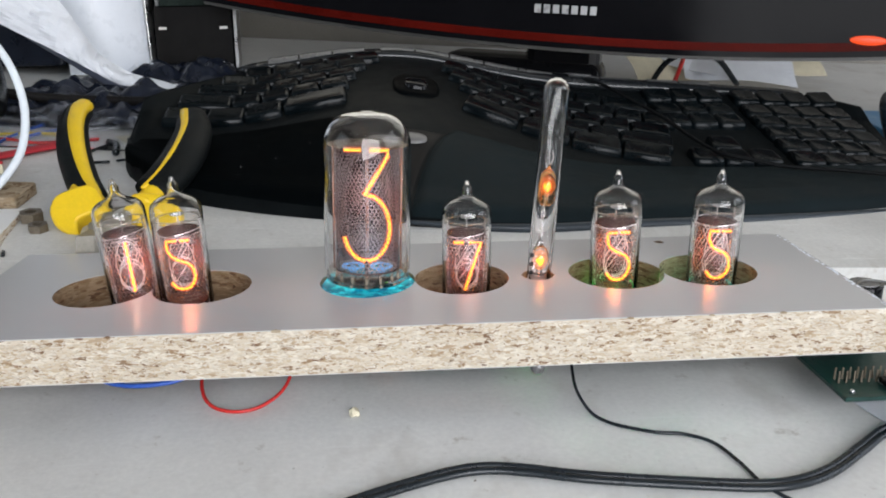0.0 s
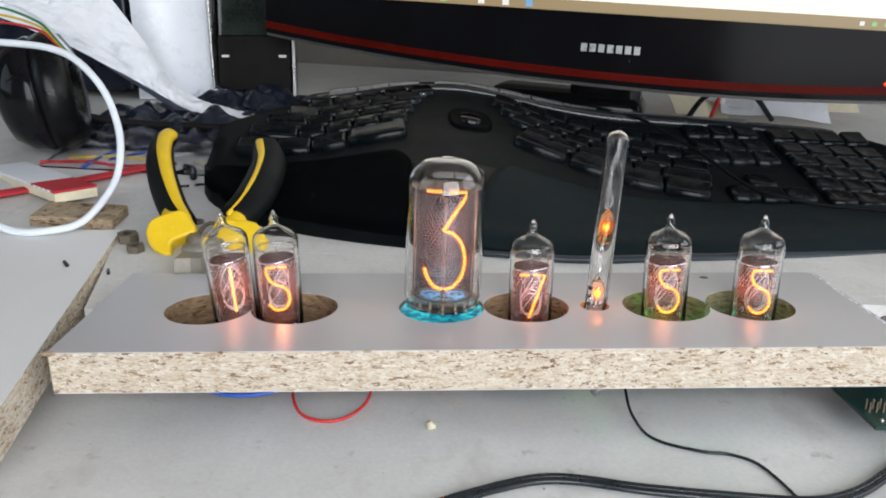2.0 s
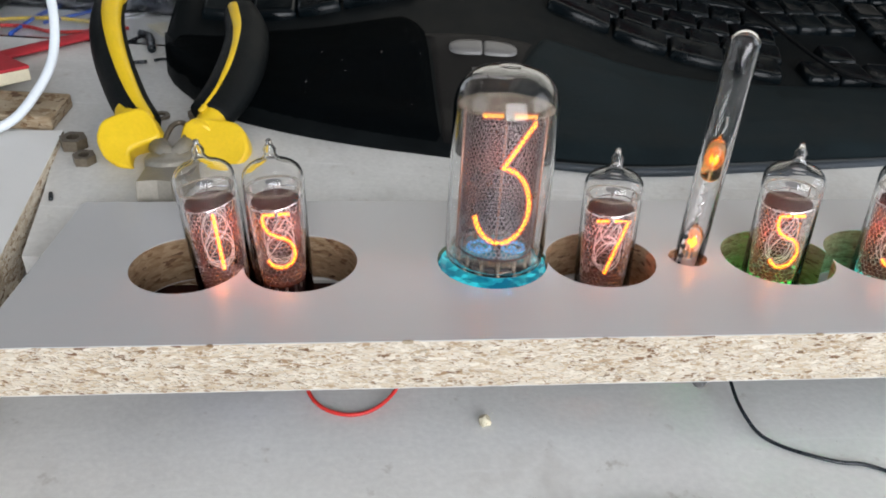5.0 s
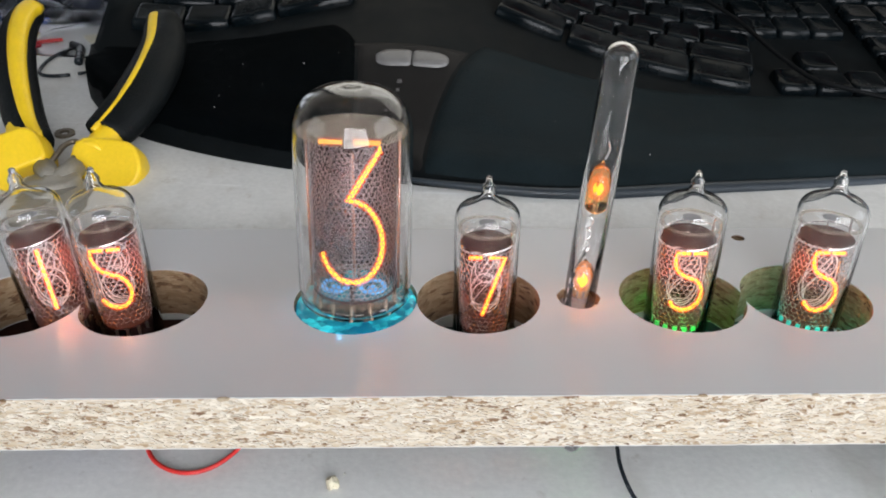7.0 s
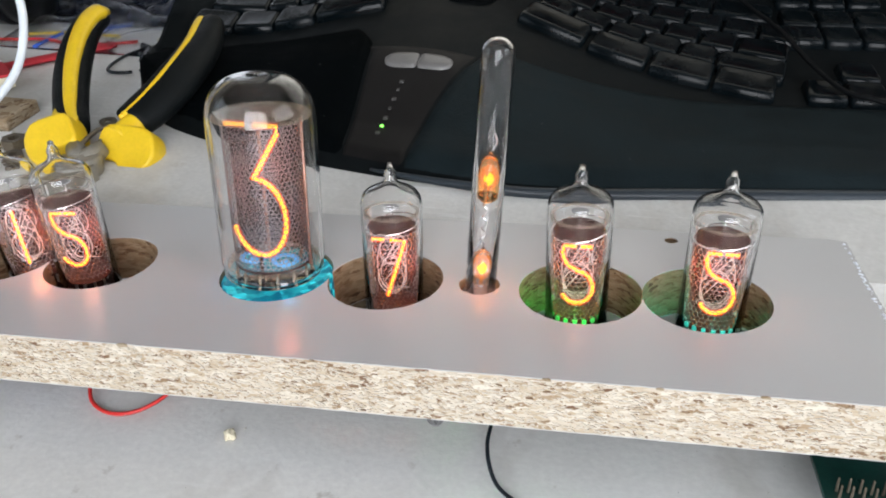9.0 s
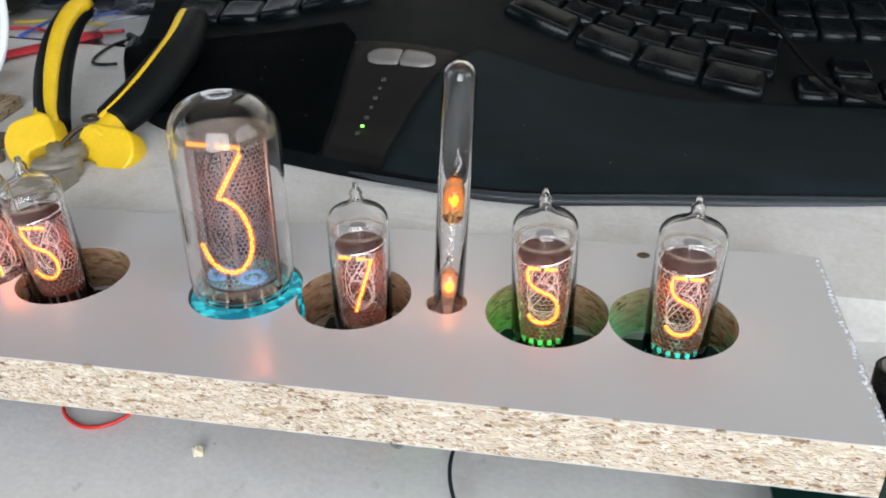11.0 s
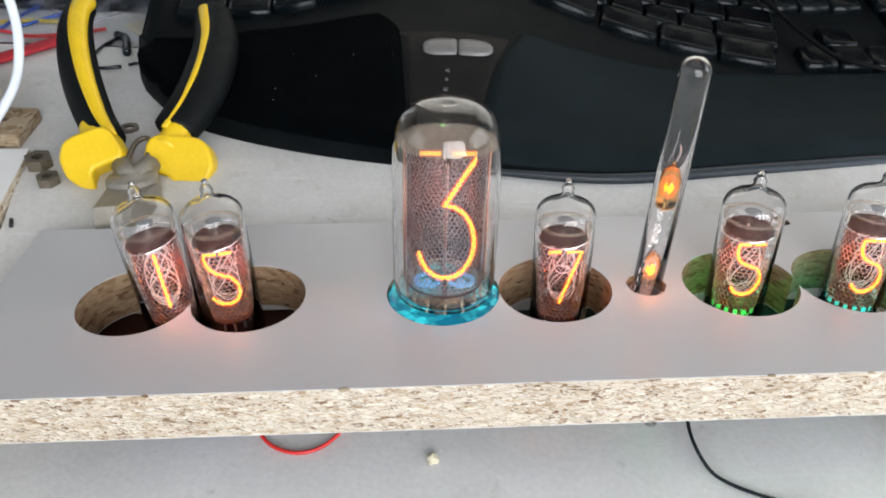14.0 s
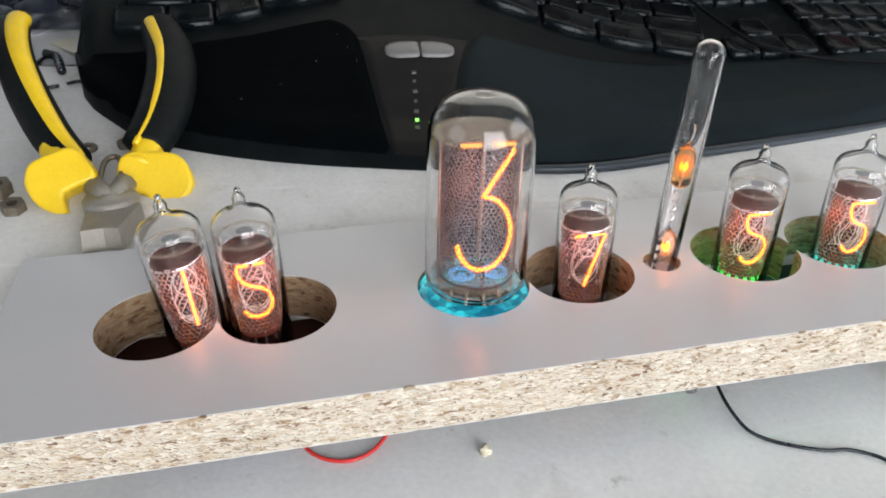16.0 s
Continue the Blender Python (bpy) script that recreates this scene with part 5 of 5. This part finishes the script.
ctl_part("capacitor_top", lathe([(0, 0.0291), (0.0050, 0.0291), (0.0048, 0.0295), (0, 0.0295)], 24, m=Matrix.Translation((0.0005, 0.026, 0))), SILVER_PLASTIC)
for n, (x, y) in enumerate(((0.0035, 0.0130), (0.0105, 0.0100))):
    ctl_part("wire_link", sweep(glide([(x - 0.007, y + 0.012, 0.0108), (x - 0.007, y + 0.012, 0.0285), (x - 0.001, y + 0.006, 0.0320), (x + 0.006, y, 0.0300), (x + 0.008, y - 0.004, 0.0108)]), 0.0006, 8), TINNED, "bent bare wire link", True)
card = thing("white_card", "white card lying under the circuit board", "card", (0.183, -0.01, 0.0))
part("sheet", sheet(10, 8, lambda u, v: Vector((-0.034 + 0.012 * (1 - v) + 0.09 * u, -0.05 + 0.062 * v, 0.0004 + 0.0004 * math.sin(5 * u))), 0.0003), PAPER, card)

# ---- monitor ----
mon_m = Matrix.Translation((0.095, 0.38, 0.0)) @ Matrix.Rotation(math.atan2(-0.33, 1), 4, "Z") @ Matrix.Rotation(radians(3.4), 4, "Y")
monitor = thing("monitor", "black monitor with a dark red lower rim, switched on", "monitor", m=mon_m)


def bow(x):
    """Height of the lower rim, which hangs lowest in its middle."""
    return 0.0985 + (0.17 if x < 0.07 else 0.27) * (x - 0.07) ** 2


def rim_band(lo, hi, front, back, x0=-0.275, x1=0.38, n=48):
    bm = blank()
    cols = []
    for k in range(n + 1):
        x = x0 + (x1 - x0) * k / n
        a, b = lo(x), hi(x)
        cols.append([bm.verts.new(p) for p in ((x, front, a), (x, front, b), (x, back, b), (x, back, a))])
    for p, q in zip(cols, cols[1:]):
        for k in range(4):
            bm.faces.new((p[k], q[k], q[(k + 1) % 4], p[(k + 1) % 4]))
    bm.faces.new(cols[0][::-1]), bm.faces.new(cols[-1])
    bmesh.ops.recalc_face_normals(bm, faces=bm.faces[:])
    return bm


part("silver_rim", rim_band(lambda x: bow(x) - 0.0060, lambda x: bow(x) - 0.0035, -0.001, 0.035), RIM_METAL, monitor, "thin silvered lower rim")
part("lower_rim", rim_band(lambda x: bow(x) - 0.0035, lambda x: bow(x) + 0.0005, -0.002, 0.0355), BEZEL, monitor, "glossy black lower rim")
part("red_rim", rim_band(lambda x: bow(x) + 0.0005, lambda x: bow(x) + 0.0062, -0.003, 0.036), DARK_RED, monitor, "dark red translucent rim")
part("bezel", rim_band(lambda x: bow(x) + 0.0062, lambda x: 0.1490, -0.0025, 0.04), BEZEL, monitor, "glossy black bezel")
part("bezel", add_box(blank(), -0.275, -0.235, -0.0025, 0.04, 0.149, 0.5), BEZEL, monitor)
part("bezel", add_box(blank(), 0.34, 0.38, -0.0025, 0.04, 0.149, 0.5), BEZEL, monitor)
part("bezel", add_box(blank(), -0.235, 0.34, -0.0025, 0.04, 0.47, 0.5), BEZEL, monitor)
screen = part("screen", add_box(blank(), -0.235, 0.34, 0.0, 0.03, 0.1572, 0.47), SCREEN_PAGE, monitor, "lit screen showing a pale page")
bar_ob = part("task_bar", add_box(blank(), -0.235, 0.34, -0.0002, 0.03, 0.149, 0.1572), SCREEN_BAR, monitor, "tan bar along the lit screen's lower edge")
for x, mat in ((-0.115, ICON_GREEN), (-0.083, ICON_WHITE), (-0.063, ICON_WHITE), (-0.044, ICON_BLUE), (0.196, ICON_WHITE), (0.204, ICON_GREEN), (0.212, ICON_GREEN), (0.22, ICON_WHITE)):
    s = 0.0026 if x < 0 else 0.0015
    part("icon", add_box(blank(), x - s, x + s, -0.0006, 0.0, 0.1531 - s, 0.1531 + s), mat, bar_ob)
for k in range(7):
    x = 0.0005 + 0.0068 * k
    bm = add_box(blank(), x, x + 0.0046, -0.0031, -0.0024, 0.1198, 0.1258)
    part("logo_bar", bm, LOGO_SILVER, monitor, "silver printed mark")
part("power_light", lathe([(0, 0), (0.0115, 0), (0.0118, 0.0006), (0.011, 0.001), (0, 0.001)], 28, m=pose(0.229, -0.0030, bow(0.229) + 0.0075, 90, 0, 0) @ Matrix.Diagonal((1, 0.27, 1, 1))), POWER_RED, monitor, "glowing red power light", smooth=True)
part("back_cover", soft_box(-0.26, 0.36, 0.04, 0.07, 0.16, 0.48, 0.012), BLACK_PLASTIC, monitor)
part("neck", soft_box(-0.012, 0.048, 0.045, 0.085, 0.03, 0.22, 0.008), GLOSS_BLACK, monitor, "glossy black stand neck")
part("stand_base", soft_box(-0.085, 0.052, 0.040, 0.100, 0.03, 0.084, 0.014, 4), GLOSS_BLACK, monitor, "rounded glossy stand base", smooth=True)
foot = lathe([(0, 0.0), (0.11, 0.0), (0.112, 0.006), (0.09, 0.013), (0.03, 0.018), (0, 0.019)], 48, m=pose(0.018, 0.085, 0.0275, 4.5, 0, 0))
part("foot", foot, GLOSS_BLACK, monitor, "round glossy stand foot", smooth=True)

# ---- things at the back ----
def crumpled(name, label, category, corner, along, across, mat, rough_by, seed, nx=26, ny=20, thick=0.0004, cell=28.0):
    t = thing(name, label, category, corner)
    c, a, b = Vector(corner), Vector(along), Vector(across)
    n = a.cross(b).normalized()

    def place(u, v):
        p = a * u + b * v
        k = noise.noise((c + p) * cell + Vector((seed, 0, 0))) + 0.45 * noise.noise((c + p) * cell * 2.7 + Vector((0, seed, 0)))
        return p + n * k * rough_by
    part("sheet", sheet(nx, ny, place, thick), mat, t, smooth=rough_by < 0.004)
    return t


def heap(name, label, category, x, y, wide, deep, high, mat, seed, cell=26.0):
    """A crumpled bag: a low mound with sharp folds."""
    t = thing(name, label, category, (x, y, rear(x, y)))

    def place(u, v):
        px, py = (u - 0.5) * wide, (v - 0.5) * deep
        d = max(0.0, 1 - (2 * abs(u - 0.5)) ** 2.5) * max(0.0, 1 - (2 * abs(v - 0.5)) ** 2.5)
        k = abs(noise.noise(Vector((px, py, 0)) * cell + Vector((seed, 0, 0)))) + 0.5 * abs(noise.noise(Vector((px, py, 1)) * cell * 2.3 + Vector((seed, 3, 0))))
        return Vector((px, py, d ** 0.6 * high * (0.45 + 1.1 * k) + rear(x + px, y + py) - rear(x, y) + 0.0003))
    part("film", sheet(64, 48, place, 0.0003), mat, t, smooth=True)
    return t


heap("navy_bag", "crumpled navy plastic bag", "bag", -0.195, 0.365, 0.19, 0.125, 0.0165, NAVY, 3, cell=34.0)
heap("navy_bag", "crumpled navy plastic bag at the tablet's foot", "bag", -0.165, 0.462, 0.13, 0.075, 0.0175, NAVY, 11, cell=34.0)
heap("paper_scrap", "crumpled white tissue beside the tablet", "paper", -0.214, 0.468, 0.045, 0.03, 0.013, PAPER, 5, cell=60.0)
heap("clear_bag", "crumpled clear plastic bag of wires", "bag", -0.215, 0.292, 0.12, 0.075, 0.012, FILM, 7)
paper = thing("paper_sheet", "bent white plastic sheet draped over the bag", "sheet", (-0.24, 0.37, 0.10))
edge_low = glide([(-0.345, 0.350, 0.150), (-0.300, 0.362, 0.128), (-0.253, 0.370, 0.102), (-0.211, 0.372, 0.076), (-0.180, 0.368, 0.069), (-0.150, 0.372, 0.066)])
edge_high = glide([(-0.300, 0.395, 0.205), (-0.272, 0.392, 0.168), (-0.243, 0.390, 0.127), (-0.220, 0.388, 0.092), (-0.185, 0.384, 0.076), (-0.150, 0.382, 0.069)])


def draped(u, v):
    k = u * (len(edge_low) - 1)
    n = min(int(k), len(edge_low) - 2)
    a = edge_low[n].lerp(edge_low[n + 1], k - n)
    b = edge_high[n].lerp(edge_high[n + 1], k - n)
    p = a.lerp(b, v)
    return p - Vector((-0.24, 0.37, 0.10)) + Vector((0, -1, 0.5)) * (0.007 * noise.noise(p * 34) + 0.0055 * abs(noise.noise(p * 75)) + 0.002 * noise.noise(p * 190)) + Vector((0, -1, 0)) * 0.006 * math.sin(math.pi * v)


part("sheet", sheet(50, 16, draped, 0.0004), PAPER, paper)
# Shade on the sheet's turned-down edge is painted as a grey-blue strip.
SHADED_FOLD = material("shaded_sheet_fold", (0.16, 0.18, 0.25), 0.4, spread=0.15, scale=40.0)
part("shaded_underside", sheet(50, 5, lambda u, v: draped(u, 0.0) + Vector((0.002, 0.004 + 0.012 * v, -0.0005 - 0.013 * v * math.sin(math.pi * min(1.0, 1.25 - u)) ** 0.5)) if u > 0.02 else draped(u, 0.0) + Vector((0.002, 0.004 + 0.012 * v, -0.0005 - 0.009 * v)), 0.0003), SHADED_FOLD, paper, "sheet's folded underside, its shade painted grey-blue", smooth=True)
navy_box = thing("navy_box", "large navy cardboard box with faint white print", "box", (-0.372, 0.51, rear(-0.372, 0.51)))
part("body", soft_box(-0.13, 0.088, -0.04, 0.06, 0.0, 0.2, 0.002), NAVY, navy_box)
part("print_bar", add_box(blank(), 0.03, 0.07, -0.0408, -0.0402, 0.095, 0.102), PAPER, navy_box)

panel = thing("plastic_housing", "rounded white plastic housing standing on the desk", "housing", (-0.246, 0.500, rear(-0.246, 0.500)))
bm = blank()
n = 20
face = [(-0.034 + 0.060 * k / n, -0.028 * math.sin(math.pi * (0.5 + 0.5 * k / n)) ** 0.7 if k < n else 0.0) for k in range(n + 1)]
outline_p = [(x, -abs(y)) for x, y in face] + [(0.026, 0.012), (-0.034, 0.012)]
part("body", prism(outline_p, 0.0, 0.26), PANEL_WHITE, panel, smooth=False)
part("side_trim", soft_box(0.0262, 0.0285, -0.004, 0.012, 0.0, 0.26, 0.0005), TINNED, panel, "bright metal side trim")

tablet = thing("tablet", "black tablet with bright metal edges standing upright", "tablet", m=Matrix.Translation((-0.182, 0.505, rear(-0.182, 0.505))) @ pose(0, 0, 0, -6, 0, -3) @ Matrix.Diagonal((1.13, 1.13, 1.13, 1)))
part("back", soft_box(-0.0315, 0.0315, 0.0, 0.008, 0.0, 0.16, 0.002), BLACK_PLASTIC, tablet)
part("screen", add_box(blank(), -0.0285, 0.0285, -0.0008, 0.001, 0.052, 0.155), SCREEN_GLASS, tablet, "dark glossy screen")
part("front_panel", add_box(blank(), -0.030, 0.030, -0.0006, 0.001, 0.001, 0.051), GREY_PLATE, tablet)
for s in (-1, 1):
    part("edge", add_box(blank(), s * 0.0332 - 0.0012, s * 0.0332 + 0.0012, -0.0008, 0.009, 0.0, 0.16), TINNED, tablet, "bright metal edge")
    part("mark", add_box(blank(), s * 0.024 - 0.003, s * 0.024 + 0.003, -0.0014, 0.0, 0.034, 0.036), CERAMIC, tablet)
part("prop", sweep([(0, 0.006, 0.09), (0, 0.05, 0.004)], 0.003, 8), BLACK_PLASTIC, tablet)

# headphones lying on their side
cups = thing("headphones", "black padded headphones lying on the desk", "headphones", (-0.284, 0.285, rear(-0.284, 0.285)))
cup_m = Matrix.Translation((0.004, 0.0, 0.0405)) @ pose(0, 0, 0, 8, 82, 24) @ Matrix.Diagonal((1.14, 1.14, 1.14, 1))
part("ear_cushion", lathe([(0.012, 0.010), (0.017, 0.0205), (0.025, 0.0225), (0.032, 0.019), (0.0355, 0.011), (0.033, 0.004), (0.02, 0.003)], 40, m=cup_m), LEATHER, cups, "soft black leatherette cushion", True)
part("ear_shell", lathe([(0, -0.022), (0.015, -0.021), (0.025, -0.017), (0.031, -0.009), (0.0335, 0.001), (0.032, 0.0045), (0.0, 0.004)], 40, m=cup_m), GLOSS_BLACK, cups, "black ear shell", True)
part("cloth", lathe([(0, 0.0075), (0.018, 0.0085), (0.019, 0.006), (0, 0.005)], 30, m=cup_m), GRIP, cups)
part("headband", sweep(glide([(-0.004, 0.010, 0.050), (0.0, 0.030, 0.028), (0.03, 0.044, 0.0165), (0.08, 0.050, 0.0115), (0.15, 0.052, 0.0085)]), 0.0042, 10, flat=0.8), GREY_PLATE, cups, "grey metal headband", True)

# white cable with bared coloured strands
cable = thing("white_cable", "thick white cable looping over the offcut with bared strands", "cable", (-0.2, 0.16, 0.04))
c0 = Vector((-0.2, 0.16, 0.04))
loop = [(-0.345, 0.215, 0.126), (-0.300, 0.220, 0.133), (-0.257, 0.215, 0.1315), (-0.232, 0.209, 0.1285), (-0.2150, 0.203, 0.1205), (-0.2000, 0.195, 0.1045), (-0.1915, 0.186, 0.0830), (-0.1900, 0.172, 0.0630), (-0.1950, 0.1560, 0.0500), (-0.2020, 0.1430, 0.0430), (-0.2150, 0.1365, 0.0412), (-0.235, 0.138, 0.0412), (-0.265, 0.150, 0.052), (-0.31, 0.17, 0.07)]
part("sheath", sweep([p - c0 for p in glide(loop)], 0.0020, 12), WHITE_CABLE, cable, smooth=True)
for k, mat in enumerate((RED_WIRE, YELLOW_WIRE, GREEN_WIRE, WHITE_CABLE)):
    o = 0.0016 * (k - 1.5)
    pts = [(-0.2165, 0.2035, 0.1215 + o * 0.2), (-0.2330, 0.2200, 0.1310 + o), (-0.2560, 0.2450, 0.1420 + 1.6 * o), (-0.2950, 0.2700, 0.1500 + 3 * o), (-0.35, 0.29, 0.152 + 4 * o)]
    part("strand", sweep([p - c0 for p in glide(pts)], 0.0008, 6), mat, cable, smooth=True)

# red strap, ruler-like carton, loose coloured wires
strap = thing("red_strap", "flat red strap lying on the desk", "strap", (-0.225, 0.24, rear(-0.225, 0.24)))
s0 = Vector((-0.225, 0.24, rear(-0.225, 0.24)))
part("band", sweep([Vector(p) - s0 for p in glide(on_rear([(-0.270, 0.190), (-0.245, 0.214), (-0.222, 0.240), (-0.200, 0.266)], 0.0022))], 0.0062, 10, flat=0.3), RED_STRAP, strap, smooth=True)
carton = thing("carton", "flat cream carton with a white lid and red end", "carton", m=Matrix.Translation((-0.2535, 0.2155, rear(-0.2535, 0.2155))) @ Matrix.Rotation(radians(-44), 4, "Z"))
part("tray", soft_box(-0.055, 0.050, -0.012, 0.012, 0.0, 0.0055, 0.0006), CREAM, carton)
part("lid", soft_box(-0.0552, 0.018, -0.0125, 0.0122, 0.0055, 0.0070, 0.0004), PAPER, carton, "white card lid")
part("end_label", soft_box(0.018, 0.0505, -0.0125, 0.0122, 0.0055, 0.0070, 0.0004), RED_STRAP, carton, "red printed end")
for k in range(4):
    part("print_bar", add_box(blank(), 0.022 + 0.0065 * k, 0.0265 + 0.0065 * k, -0.0127, -0.0122, 0.0057, 0.0068), PAPER, carton)
for n, (label, mat, pts) in enumerate((
    ("loose red wire on the desk", RED_WIRE, [(-0.275, 0.262), (-0.245, 0.268), (-0.225, 0.262), (-0.205, 0.268), (-0.19, 0.275)]),
    ("loose yellow wire on the desk", YELLOW_WIRE, [(-0.262, 0.275), (-0.235, 0.283), (-0.205, 0.281)]),
    ("loose blue wire on the desk", BLUE_WIRE, [(-0.245, 0.255), (-0.242, 0.285), (-0.236, 0.305)]),
    ("loose blue wire on the desk", BLUE_WIRE, [(-0.235, 0.275), (-0.215, 0.300), (-0.195, 0.312)]),
)):
    wire_thing("loose_wire", label, on_rear(pts, 0.0015), 0.0010, mat, group="loose wires")
wire_thing("loose_wire", "thin red wire coil on the offcut", [(-0.285 + 0.016 * math.cos(a), 0.130 + 0.012 * math.sin(a), offcut_top(0.13) + 0.0012) for a in np.linspace(0, 5, 9)], 0.0008, RED_WIRE, group="loose wires")
ruler = thing("ruler", "clear plastic ruler lying on the desk", "ruler", m=Matrix.Translation((-0.168, 0.275, rear(-0.168, 0.275))) @ Matrix.Rotation(radians(-52), 4, "Z"))
part("strip", soft_box(-0.042, 0.042, -0.006, 0.006, 0.0, 0.002, 0.0003), CREAM, ruler)

# papers and leads under the monitor
for k, (x, y, w, d, turn, mat, label) in enumerate(((0.215, 0.485, 0.07, 0.05, 25, CREAM, "folded cream paper"), (0.265, 0.50, 0.10, 0.06, -12, PAPER, "crumpled white paper"), (0.31, 0.52, 0.11, 0.06, 8, CREAM, "printed cream leaflet"), (0.245, 0.53, 0.06, 0.07, -40, PAPER, "bent white paper"))):
    t = crumpled("loose_paper", label + " behind the keyboard", "paper", (x, y, rear(x, y) + 0.012 + 0.004 * k), (w * math.cos(radians(turn)), w * math.sin(radians(turn)), -0.01), (-d * 0.5 * math.sin(radians(turn)), d * 0.6, 0.030), mat, 0.004, k + 9, 14, 10, cell=20.0)
wire_thing("monitor_lead", "black lead looping behind the keyboard", [(0.225, 0.49, 0.045), (0.237, 0.475, 0.072), (0.258, 0.47, 0.081), (0.285, 0.478, 0.074), (0.31, 0.49, 0.05)], 0.0026, BLACK_CABLE, "cable")
wire_thing("red_lead", "short red lead behind the keyboard", [(0.245, 0.482, 0.045), (0.250, 0.476, 0.066), (0.253, 0.474, 0.078)], 0.002, RED_WIRE, "cable")
wire_thing("side_lead", "black lead curving beside the keyboard", [(0.345, 0.30, rear(0.345, 0.3) + 0.003), (0.352, 0.33, 0.05), (0.372, 0.35, 0.058), (0.41, 0.352, 0.052), (0.47, 0.35, 0.02)], 0.003, BLACK_CABLE, "cable")
folder = thing("blue_folder", "blue plastic folder beside the keyboard", "folder", m=lean_up(0.41, 0.30))
part("cover", soft_box(-0.055, 0.08, -0.09, 0.1, 0.0, 0.012, 0.002), material("blue_polypropylene", (0.04, 0.18, 0.34), 0.35, spread=0.1), folder)
